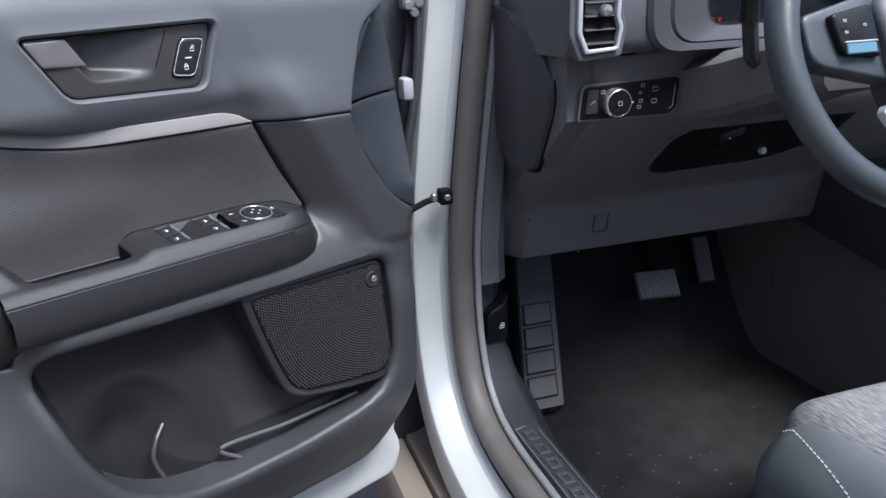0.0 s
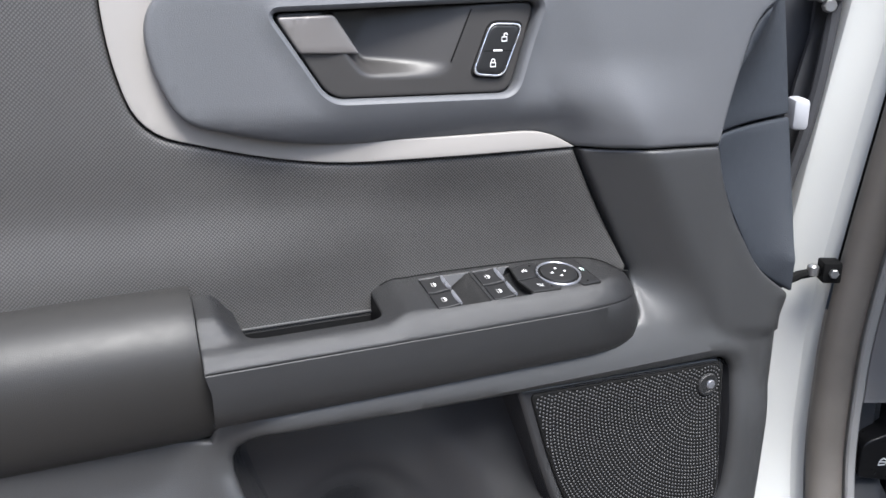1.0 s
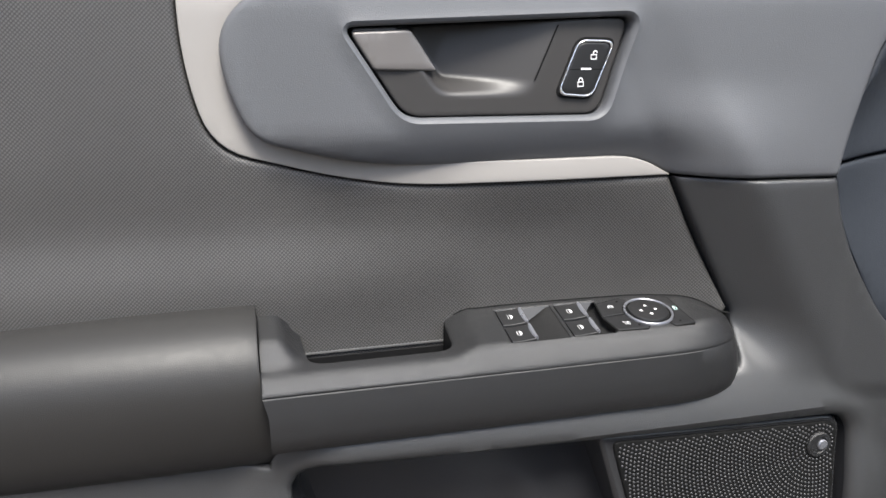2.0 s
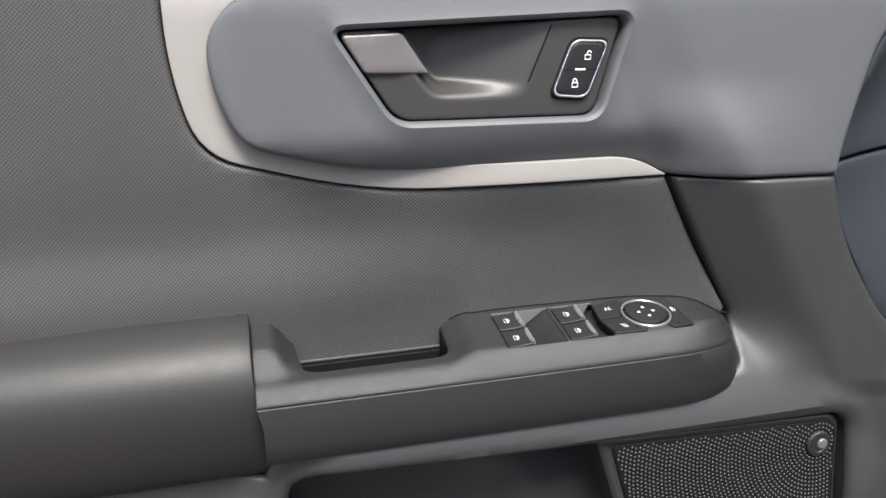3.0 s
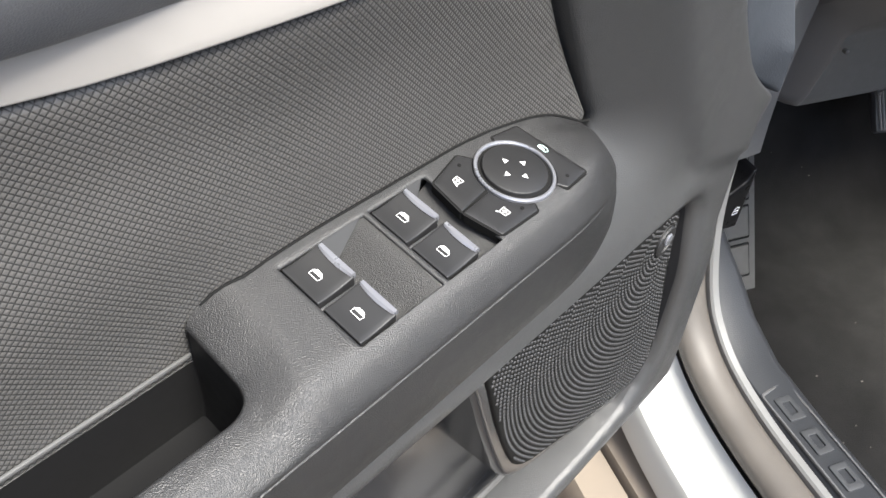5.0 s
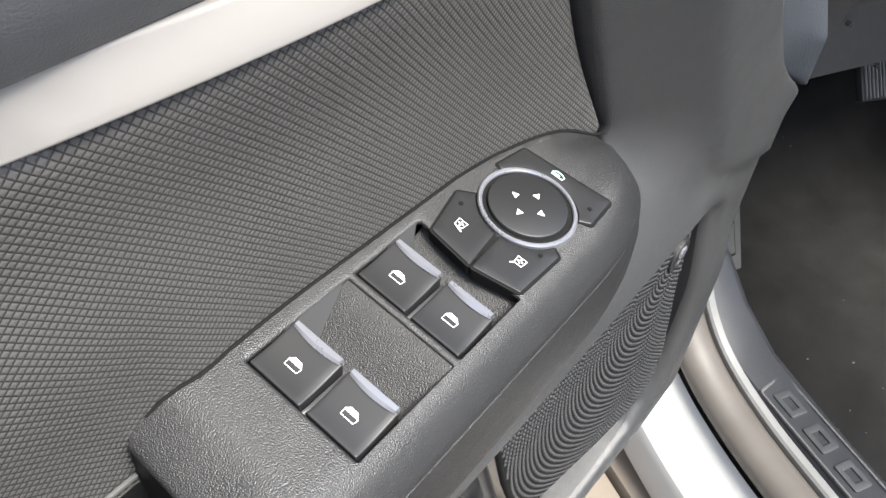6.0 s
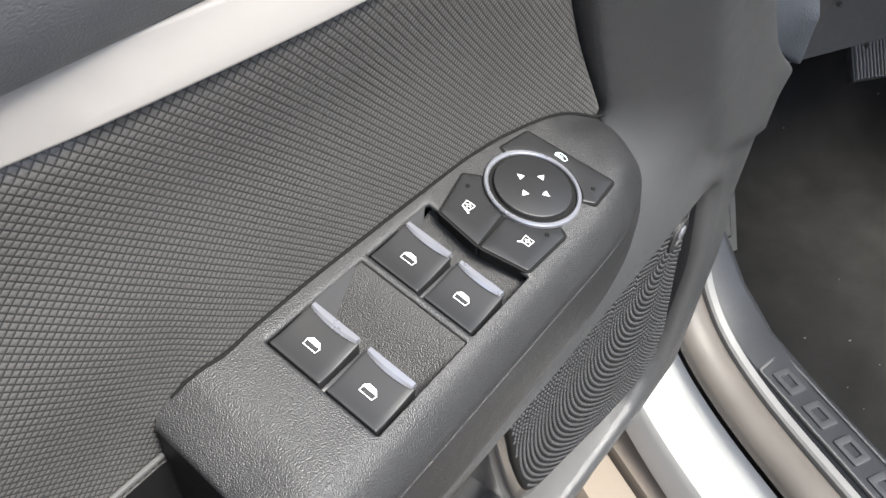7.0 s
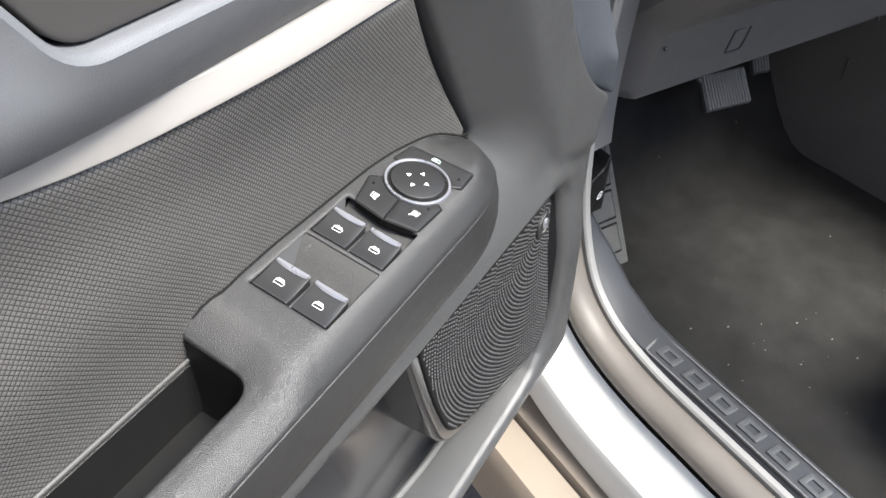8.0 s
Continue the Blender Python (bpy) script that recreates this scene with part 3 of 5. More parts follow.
def deck(u, n):
    top = plane(u, n)
    rail = 1.0445 - 0.12 * (n - 0.02)
    block = 1.066 - 0.25 * (n + 0.01)
    z = rail + (top - rail) * ramp(u, 0.040 - 0.2 * max(0, n), 0.061 - 0.2 * max(0, n))
    z += (block - rail) * (1 - sm(u, -0.103, -0.08)) * (1 - sm(n, 0.0, 0.022))
    if -0.086 < u < 0.0415 and n < -0.034:
        return 1.029
    if n > 0.02 or u > 0.24:
        d = float(gap_to(np.array([(u, n)]), POD_EDGE)[0])
        z += (1.0330 - z) * max(0.0, 1 - d / 0.0135) ** 1.7 * sm(n, -0.018, 0.002)
    return z


POD = rounded([(-0.1165, -0.046, 0.0), (0.15, -0.046, 0.03), (0.235, -0.03, 0.04), (0.3045, -0.008, 0.012), (0.292, 0.024, 0.03), (0.25, 0.0385, 0.03), (0.1, 0.0385, 0.0), (-0.1165, 0.0375, 0.0)])
POD_EDGE = [(p.x if p.x > -0.11 else -0.3, p.y) for p in POD]
CUP = rounded([(-0.083, -0.0345, 0.002), (0.041, -0.0345, 0.002), (0.039, 0.007, 0.009), (0.03, 0.0135, 0.006), (-0.07, 0.0135, 0.009), (-0.079, 0.008, 0.006)])
ROWS_U = [(0.0848, 0.1062, 0.1345), (0.1388, 0.1608, 0.1765)]
WELLS = [rounded([(a - 0.0006, -0.0254, 0.0008), (c, -0.0254, 0.0008), (c, 0.0252, 0.0008), (a - 0.0006, 0.0252, 0.0008)]) for a, b, c in ROWS_U]
put_deck = lambda u, n, d: Vector((u, -n, deck(u, n) - d))
part("switch_pod", relief(POD, put_deck, holes=[CUP] + WELLS, step=0.005, edge=0.0025, r=0.0014, skirt=0.0004), M_POD, door, "black grained armrest pod with switch deck")

# pod lower face, below a fine seam
front = resample(POD, 0.004)
rings = []
for off, z in ((0.012, 1.0305), (0.0008, 1.0305), (0.0, 1.0296), (-0.0012, 1.015), (-0.0008, 0.998), (0.001, 0.988), (0.006, 0.981), (0.02, 0.978)):
    ring = []
    for p in front:
        slant = 0.0145 * sm(1.0335 - z, 0.0, 0.05) if p.x < -0.115 else 0.0
        q = Vector((p.x + slant, p.y))
        if p.y > -0.03:
            if p.x < 0.235:
                q.y -= off
            else:
                q += (Vector((0.22, -0.02)) - q).normalized() * off
        flare = 0.006 * sm(1.0335 - z, 0.0, 0.03) * sm(p.x, 0.24, 0.29)
        ring.append(Vector((q.x + flare, -q.y, z)))
    rings.append(ring)
seam = [[Vector((0.1 + (p.x - 0.1) * 0.994, -p.y * 0.97, z)) for p in front] for z in (1.0335, 1.0285)]
part("pod_seam", loft(seam, caps=False), M_DARK, door)
part("pod_face", loft(rings, caps=False), M_POD, door, "black plastic side of the armrest pod")

joint = []
for k in range(40):
    u = 0.05 + 0.252 * k / 39
    z = 1.05
    for step_ in range(4):
        n = n_insert(u, z) + 0.0003
        z = deck(u, n)
    joint.append(Vector((u, -n, z + 0.0002)))
part("pod_joint", tube(joint, 0.0009, 6), M_DARK, door)

# pull cup
cl = resample(CUP, 0.004)
rings = []
for f, z in ((1.004, None), (1.0, 1.03), (0.998, 1.0), (0.97, 0.9935)):
    rings.append([Vector((-0.02 + (p.x + 0.02) * f, 0.006 - (p.y + 0.006) * f, deck(p.x, p.y) - 0.0012 if z is None else z)) for p in cl])
bm = loft(rings, caps=False)
bm.verts.ensure_lookup_table()
bm.faces.new(bm.verts[len(cl) * 3:len(cl) * 4])
part("pull_cup", bm, M_CUP, door, "dark smooth pull handle well", smooth=50)
part("cup_edge", box(-0.0815, 0.0405, 0.0335, 0.0352, 1.0335, 1.0355, 0.0004), M_SATINBLACK, door, "thin glossy edge of the pull well")


def ink_line(points, w, put, closed=True):
    """Thin printed line of width w along points (a, b), laid by put(a, b)."""
    pts = [Vector(p) for p in points]
    n = len(pts)
    bm = bmesh.new()
    sides = []
    for i, p in enumerate(pts):
        a = pts[i - 1] if closed or i else p
        b = pts[(i + 1) % n] if closed or i < n - 1 else p
        t = (b - a).normalized()
        s = Vector((-t.y, t.x)) * w / 2
        sides.append((bm.verts.new(put(*(p + s))), bm.verts.new(put(*(p - s)))))
    for i in range(n if closed else n - 1):
        j = (i + 1) % n
        bm.faces.new((sides[i][0], sides[j][0], sides[j][1], sides[i][1]))
    return bm


def ink_fill(points, put):
    bm = bmesh.new()
    bm.faces.new([bm.verts.new(put(*p)) for p in points])
    return bm


# window switches
for row, (a, b, c) in enumerate(ROWS_U):
    e = c + 0.014 * row
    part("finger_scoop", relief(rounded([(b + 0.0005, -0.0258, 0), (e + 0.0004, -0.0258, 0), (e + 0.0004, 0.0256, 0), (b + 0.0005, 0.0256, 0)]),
                                lambda u, n, d: Vector((u, -n, plane(u, n) - 0.0012 - 0.013 * (1 - sm(u, b - 0.002, e + 0.002)) - d)), step=0.003, edge=0.003, r=0.0, skirt=0.004), M_POD_SHADED, door)
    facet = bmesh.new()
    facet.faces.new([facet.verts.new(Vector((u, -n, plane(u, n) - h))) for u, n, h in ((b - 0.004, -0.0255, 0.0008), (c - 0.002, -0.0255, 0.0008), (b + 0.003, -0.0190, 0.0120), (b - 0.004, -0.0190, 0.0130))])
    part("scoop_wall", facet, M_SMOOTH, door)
    part("switch_well", relief(rounded([(a - 0.002, -0.0266, 0), (b + 0.001, -0.0266, 0), (b + 0.001, 0.0266, 0), (a - 0.002, 0.0266, 0)]),
                               lambda u, n, d: Vector((u, -n, plane(u, n) - 0.0095 - d)), step=0.01, edge=0.01, r=0.0, skirt=0.003), M_DARK, door)
    part("well_divider", relief(rounded([(a, -0.0004, 0), (b, -0.0004, 0), (b, 0.0014, 0), (a, 0.0014, 0)]),
                                lambda u, n, d: Vector((u, -n, plane(u, n) - 0.0022 - d)), step=0.004, edge=0.004, r=0.0004, skirt=0.006), M_SMOOTH, door)
    for n0, n1 in ((-0.0246, -0.0014), (0.0016, 0.0240)):
        top = lambda u, n, h=0.0: plane(u, n) - 0.0004 + 0.0012 * sm(u, a, b) - 0.0006 * math.sin(math.pi * (u - a) / (b - a)) + h
        sw = part("window_switch", relief(rounded([(a, n0, 0.001), (b, n0, 0.0008), (b, n1, 0.0008), (a, n1, 0.001)]), lambda u, n, d: Vector((u, -n, top(u, n) - d)), step=0.003, edge=0.0015, r=0.0006, skirt=0.008), M_SWITCH, door, "satin black window switch with white window sign")
        mid = (n0 + n1) / 2
        w = n1 - n0
        rings = []
        for k in range(9):
            f = k / 8
            n = n0 + 0.0012 + (w - 0.002) * f
            half = 0.0001 + 0.0010 * math.sin(math.pi * (0.04 + 0.88 * f)) ** 0.7
            zc = top(b, n)
            rings.append([Vector((b - 0.0006 - 2 * half, -n, zc + 0.0002)), Vector((b - 0.0004 - half, -n, zc + 0.0011)), Vector((b + 0.0010, -n, zc + 0.0010)), Vector((b + 0.0016, -n, zc - 0.001)), Vector((b - 0.0004, -n, zc - 0.003))])
        part("switch_lip", loft(rings), M_LIP, sw, "bright satin lip on the switch edge")
        lay = lambda p, q, cu=(a + b) / 2 - 0.001, cn=mid: Vector((cu + q, -(cn + p), top(cu + q, cn + p) + 0.00025))
        glyph = [(-0.0030, -0.0018), (0.0026, -0.0018), (0.0030, 0.0002), (0.0014, 0.0020), (-0.0016, 0.0022), (-0.0030, 0.0008)]
        part("window_sign", joined(ink_line(glyph, 0.00034, lay), ink_fill([(-0.0027, 0.0003), (-0.0027, 0.0008), (-0.0015, 0.0018), (0.0013, 0.0017), (0.0027, 0.0003)], lay)), M_WHITEINK, sw)

# mirror knob and its three keys
MC = Vector((0.2168, 0.0010))
lift = lambda u, n, h: Vector((u, -n, plane(u, n) + h))


def arc(r, d0, d1, n=14):
    return [(MC.x + r * math.cos(radians(d0 + (d1 - d0) * k / n)), MC.y + r * math.sin(radians(d0 + (d1 - d0) * k / n))) for k in range(n + 1)]


MIRROR_KEYS = {"left": ([(0.2005, -0.0248), (0.1762, -0.0188), (0.1737, 0.0022)], (183, 240)),
        "right": ([(0.1738, 0.0034), (0.1782, 0.0240), (0.2050, 0.0250)], (115, 177)),
        "fold": ([(0.2310, 0.0250), (0.2490, 0.0238), (0.2450, -0.0202), (0.2268, -0.0228)], (-66, 60))}
for key, (pts, (d0, d1)) in MIRROR_KEYS.items():
    a = arc(0.0224, d0, d1)
    loop = a + pts if key == "fold" else pts + a
    outline = rounded([(p[0], p[1], 0.001 if p in pts else 0.0) for p in loop])
    mid = sum(outline, Vector((0, 0))) / len(outline)
    wide = grow(outline, 0.0011)
    part("key_gap", relief(wide, lambda u, n, d: lift(u, n, 0.00015 - d), step=0.004, edge=0.002, r=0.0, skirt=0.0045), M_DARK, door)
    kb = part("mirror_key", relief(outline, lambda u, n, d: lift(u, n, 0.0007 - d), step=0.004, edge=0.0015, r=0.0004, skirt=0.001), M_SWITCH, door, "satin black mirror key with white sign")
    on = lambda p, q, h=0.00085: lift(p, q, h)
    if key == "fold":
        cx, cy = 0.2432, -0.0005
        g = [(cx - 0.0012, cy - 0.0028), (cx - 0.0012, cy + 0.0028), (cx + 0.0004, cy + 0.0030), (cx + 0.0016, cy + 0.0012), (cx + 0.0016, cy - 0.0016), (cx + 0.0002, cy - 0.0030)]
        part("key_sign", joined(ink_line(g, 0.0005, on), ink_fill([(cx - 0.001, cy + 0.001), (cx + 0.0002, cy + 0.001), (cx + 0.0002, cy - 0.0026), (cx - 0.001, cy - 0.0026)], on)), M_MINT, kb)
        led = (0.2375, 0.0200)
    else:
        cx, cy = ((0.1875, -0.0125) if key == "left" else (0.1905, 0.0155))
        g = [(cx - 0.002, cy - 0.0018), (cx - 0.002, cy + 0.0018), (cx + 0.0018, cy + 0.0022), (cx + 0.0018, cy - 0.0022)]
        stem = [(cx - 0.002, cy - 0.0014), (cx - 0.0034, cy - 0.0030 if key == "right" else cy + 0.0026)]
        bits = [ink_line(g, 0.0004, on), ink_line(stem, 0.0006, on, False)]
        for dx, dy in ((0.0008, 0), (-0.0008, 0), (0, 0.0009), (0, -0.0009)):
            bits.append(ink_fill([(cx + dx - 0.00035, cy + dy - 0.00035), (cx + dx + 0.00035, cy + dy - 0.00035), (cx + dx + 0.00035, cy + dy + 0.00035), (cx + dx - 0.00035, cy + dy + 0.00035)], on))
        part("key_sign", joined(*bits), M_WHITEINK, kb)
        led = (0.1962, -0.0192) if key == "left" else (0.1995, 0.0195)
    part("key_lamp", turned(lambda p, q, h: lift(led[0] + p, led[1] + q, 0.0008 + h), [(0.0010, 0), (0.0010, 0.0003), (0.0008, 0.0004), (0.0001, 0.0002)], 12), M_DARK, kb)

about = lambda p, q, h: lift(MC.x + p, MC.y + q, h)
knob = part("mirror_knob", turned(about, [(0.0176, 0.0), (0.0176, 0.0016), (0.0172, 0.0024), (0.0164, 0.0027), (0.0004, 0.0022)], 48), M_SWITCH, door, "round satin black mirror knob with arrows")
part("knob_gap", turned(about, [(0.0200, 0.0), (0.0200, 0.0006), (0.0003, 0.0006)], 48), M_DARK, knob)
part("knob_ring", turned(about, [(0.0217, 0.0), (0.0217, 0.0014), (0.0212, 0.0020), (0.0202, 0.0020), (0.0197, 0.0014), (0.0197, 0.0002)], 48), M_LIP, knob, "bright satin ring")
for k in range(4):
    d = radians(90 * k)
    c = Vector((math.cos(d), math.sin(d)))
    s = Vector((-c.y, c.x))
    base = MC + c * 0.0066
    part("knob_arrow", ink_fill([base + c * 0.0021, base - c * 0.0009 + s * 0.0016, base - c * 0.0009 - s * 0.0016], lambda p, q: lift(p, q, 0.0026)), M_WHITEINK, knob)


# inner door handle
def bowl(u, z):
    seam = 0.113 + (z - 1.256) * 0.43
    lev = 0.034 - (z - 1.267) * 0.63
    inner = min(1.0, max(0.0, (seam - u) / 0.085)) * sm(u, lev - 0.014, lev + 0.004)
    ledge = ramp(z, 1.2485 - 0.03 * (u - 0.04), 1.2610 - 0.07 * (u - 0.04))
    n = -0.009 - 0.024 * inner * ledge
    return n


HSMALL = [Vector((0.078, 1.267)) + (p - Vector((0.078, 1.267))) * 0.972 for p in HANDLE]
part("handle_bowl", relief(HSMALL, face(bowl), step=0.0025, edge=0.003, r=0.0015, skirt=0.03), M_BOWL, door, "dark moulded bowl of the inner door handle", smooth=50)
part("handle_gap", relief([Vector((0.078, 1.267)) + (p - Vector((0.078, 1.267))) * 1.03 for p in HANDLE], face(lambda u, z: -0.0335), step=0.03, edge=0.01, r=0.0, skirt=0.0), M_DARK, door)
part("handle_lever", relief(rounded([(-0.0335, 1.2965, 0.005), (0.0125, 1.2975, 0.003), (0.033, 1.2665, 0.003), (-0.0165, 1.2685, 0.003)]), face(lambda u, z: -0.0055 - 0.004 * sm(u, 0.0, 0.035)), step=0.005, edge=0.003, r=0.002, skirt=0.012), M_LEVER, door, "satin grey handle lever")
part("bowl_seam", relief(rounded([(0.1115, 1.2575, 0), (0.1127, 1.2575, 0), (0.1312, 1.2995, 0), (0.1300, 1.2995, 0)]), face(lambda u, z: -0.0086), step=0.01, edge=0.005, r=0.0, skirt=0.001), M_DARK, door)
PILL = rounded([(0.1475, 1.2885, 0.008), (0.1785, 1.287, 0.008), (0.160, 1.2425, 0.008), (0.130, 1.2455, 0.008)])
pc = sum(PILL, Vector((0, 0))) / len(PILL)
lock = part("lock_switch", relief([pc + (p - pc) * 0.9 for p in PILL], face(lambda u, z: -0.0058), step=0.004, edge=0.002, r=0.001, skirt=0.006), M_SWITCH, door, "black door lock switch with padlock signs")
part("lock_gap", relief([pc + (p - pc) * 1.09 for p in PILL], face(lambda u, z: -0.0083), step=0.02, edge=0.003, r=0.0, skirt=0.004), M_DARK, lock)
part("lock_ring", relief(PILL, face(lambda u, z: -0.0055), holes=[[pc + (p - pc) * 0.92 for p in PILL]], step=0.02, edge=0.002, r=0.0005, skirt=0.003), M_CHROME, lock, "bright chrome ring")
onlock = lambda p, q: Vector((p, 0.0054, q))
part("lock_split", ink_line([(0.140, 1.2652), (0.1685, 1.2648)], 0.0006, lambda p, q: Vector((p, 0.0056, q)), False), M_DARK, lock)
part("lock_mark", ink_fill([(0.1495, 1.2662), (0.1582, 1.2660), (0.1582, 1.2646), (0.1495, 1.2648)], onlock), M_WHITEINK, lock)
for cx, cz, shut in ((0.1600, 1.2755, False), (0.1495, 1.2545, True)):
    bits = [ink_line([(cx - 0.0023, cz - 0.0026), (cx + 0.0023, cz - 0.0026), (cx + 0.0023, cz + 0.0008), (cx - 0.0023, cz + 0.0008)], 0.0009, onlock)]
    o = 0.0 if shut else 0.0012
    bits.append(ink_line([(cx - 0.0015 + o, cz + 0.0008), (cx - 0.0015 + o, cz + 0.0028), (cx - 0.0006 + o, cz + 0.0038), (cx + 0.0006 + o, cz + 0.0038), (cx + 0.0015 + o, cz + 0.0028), (cx + 0.0015 + o, cz + (0.0008 if shut else 0.0022))], 0.0008, onlock, False))
    part("padlock_sign", joined(*bits), M_WHITEINK, lock)

# ---- the car: sill, pillar, seal ----
car = thing("car", pose(0, 0, 0), "pale silver-white car with its front doorway open", "car")
PATHP = spline([(0.557, -0.6, 0.555), (0.557, 0.5, 0.555), (0.557, 1.0, 0.556), (0.558, 1.2, 0.562), (0.558, 1.3, 0.605), (0.559, 1.35, 0.69), (0.562, 1.372, 0.8), (0.572, 1.38, 0.95), (0.62, 1.385, 1.3), (0.645, 1.36, 1.5)], 8)
LEFT = Vector((-1, 0, 0))
part("door_seal", sweep(PATHP, [(0.003 + 0.0235 * math.cos(a), 0.018 * math.sin(a)) for a in [k * math.pi / 6 for k in range(12)]], LEFT), M_RUBBER, car, "grey-brown rubber door seal", smooth=60)
part("seal_lip", sweep(PATHP, [(-0.0185, -0.006), (-0.0185, 0.015), (-0.021, 0.0175), (-0.0285, 0.018), (-0.0305, 0.0155), (-0.031, -0.006)], LEFT), M_SEALLIP, car, "paler inner lip of the door seal")
part("body_flange", sweep(PATHP, [(0.022, -0.02), (0.028, -0.024), (0.036, -0.031), (0.076, -0.034), (0.083, -0.038), (0.087, -0.047), (0.09, -0.09), (0.022, -0.09)], LEFT), M_WHITE, car, "pale silver-white painted door frame")
part("rocker_panel", loft([[Vector((x, y, z)) for x, z in ((0.50, 0.465), (0.478, 0.455), (0.456, 0.452), (0.452, 0.44), (0.452, 0.34), (0.54, 0.34))] for y in (-0.6, 0.4, 1.36, 1.6)]), M_ROCKER, car, "tan grey rocker panel")
part("rocker_cladding", loft([[Vector((x, y, z)) for x, z in ((0.447, 0.446), (0.40, 0.44), (0.388, 0.42), (0.385, 0.33), (0.447, 0.33))] for y in (-0.6, 0.4, 1.36, 1.6)]), M_ROCKER, car, "tan grey lower sill cladding")
# Roof, side and rear are unseen, added for cabin shade; roof cut for light.
part("roof", box(0.66, 2.1, -0.6, 0.12, 1.70, 1.74, 0.01), M_WHITE, car)
for x in (0.66, 2.04):
    part("rear_pillar", box(x, x + 0.06, -0.6, -0.5, 0.4, 1.705, 0.01), M_WHITE, car)
part("far_side", box(2.02, 2.08, -0.8, 2.0, 0.36, 1.0, 0.01), M_DASH, car)
part("rear_wall", box(0.7, 2.04, -0.82, -0.76, 0.36, 0.9, 0.01), M_DASH, car)
part("firewall", box(0.66, 2.04, 1.78, 1.82, 0.36, 1.3, 0.01), M_CARPET, car)
# A dark slab stands in for the shade of the hinge recess.
part("hinge_jamb", box(0.36, 0.56, 1.47, 1.5, 0.4, 1.5, 0.01), M_JAMB, car, "dark slab for the shaded hinge recess behind the door")
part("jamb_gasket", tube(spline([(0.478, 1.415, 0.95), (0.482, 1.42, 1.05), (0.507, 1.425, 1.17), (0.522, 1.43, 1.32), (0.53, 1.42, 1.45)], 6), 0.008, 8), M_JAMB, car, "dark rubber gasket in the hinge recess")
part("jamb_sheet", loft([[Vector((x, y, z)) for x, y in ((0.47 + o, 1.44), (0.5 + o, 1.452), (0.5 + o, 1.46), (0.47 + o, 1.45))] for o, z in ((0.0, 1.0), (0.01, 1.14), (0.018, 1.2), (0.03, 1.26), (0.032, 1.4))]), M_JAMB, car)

strap = thing("door_check_strap", pose(0.536, 1.372, 0.976), "black door check strap with a bolted bracket", "check strap")
part("bracket", box(-0.014, 0.009, -0.014, 0.012, -0.013, 0.014, 0.003), M_DARK, strap)
part("bolt", turned(lambda a, b, h: Vector((-0.002 + a, -0.014 - h, 0.001 + b)), [(0.006, 0), (0.006, 0.004), (0.005, 0.005), (0.0005, 0.005)], 6), M_METAL, strap)
part("arm", tube([Vector(p) for p in ((-0.012, 0, -0.001), (-0.04, -0.008, -0.004), (-0.09, -0.05, -0.008))], 0.006, 8), M_DARK, strap)
part("roller", turned(lambda a, b, h: Vector((-0.024 + a, -0.006 + b, h)), [(0.007, -0.004), (0.007, 0.007), (0.005, 0.009), (0.0005, 0.009)], 12), M_METAL, strap)

block = thing("jamb_connector", pose(0.49, 1.40, 1.17), "pale grey plastic connector at the door hinge", "connector")
part("shell", box(-0.016, 0.004, -0.01, 0.03, -0.022, 0.016, 0.006), M_PALE, block)
hinge = part("hinge", moved(box(-0.022, 0.016, 0.0, 0.03, -0.006, 0.04, 0.004), pose(0.51, 1.415, 1.305)), M_METAL, car, "zinc coloured hinge with bolts")
for dx, dz in ((-0.012, 0.0), (0.007, 0.004), (-0.002, -0.012)):
    part("bolt", turned(lambda a, b, h: Vector((0.51 + dx + a, 1.415 - h, 1.305 + dz + b)), [(0.008, -0.004), (0.008, 0.004), (0.0065, 0.006), (0.0005, 0.006)], 8), M_METAL, hinge)

# sill cover
scuff = thing("sill_cover", pose(0, 0, 0), "dark plastic sill cover with an embossed inset plate", "sill cover")
prof = [(0.586, 0.555), (0.588, 0.569), (0.593, 0.5745), (0.634, 0.577), (0.643, 0.573), (0.657, 0.55), (0.69, 0.44), (0.586, 0.44)]
rings = []
for y, up, xo in ((-0.6, 0, 0), (0.3, 0, 0), (0.9, 0, 0), (1.15, 0, 0), (1.24, 0.006, 0), (1.3, 0.03, 0.0), (1.345, 0.06, 0.002), (1.372, 0.075, 0.002), (1.40, 0.09, 0.005)):
    rings.append([Vector((x + xo, y, z + up if z > 0.5 else z)) for x, z in prof])
part("cover", loft(rings), M_KICK, scuff)
INSET = rounded([(0.592, 1.206, 0.004), (0.634, 1.216, 0.012), (0.634, 0.2, 0.004), (0.592, 0.2, 0.004)])
part("inset_plate", relief(INSET, lambda x, y, d: Vector((x, y, 0.5775 - d)), step=0.03, edge=0.01, r=0.0008, skirt=0.003), M_KICK, scuff)
part("inset_rim", relief(INSET, lambda x, y, d: Vector((x, y, 0.5803 - d)), holes=[rounded([(0.5942, 1.203, 0.003), (0.6316, 1.2125, 0.01), (0.6316, 0.203, 0.003), (0.5942, 0.203, 0.003)])], step=0.05, edge=0.01, r=0.0008, skirt=0.003), M_DASH, scuff)
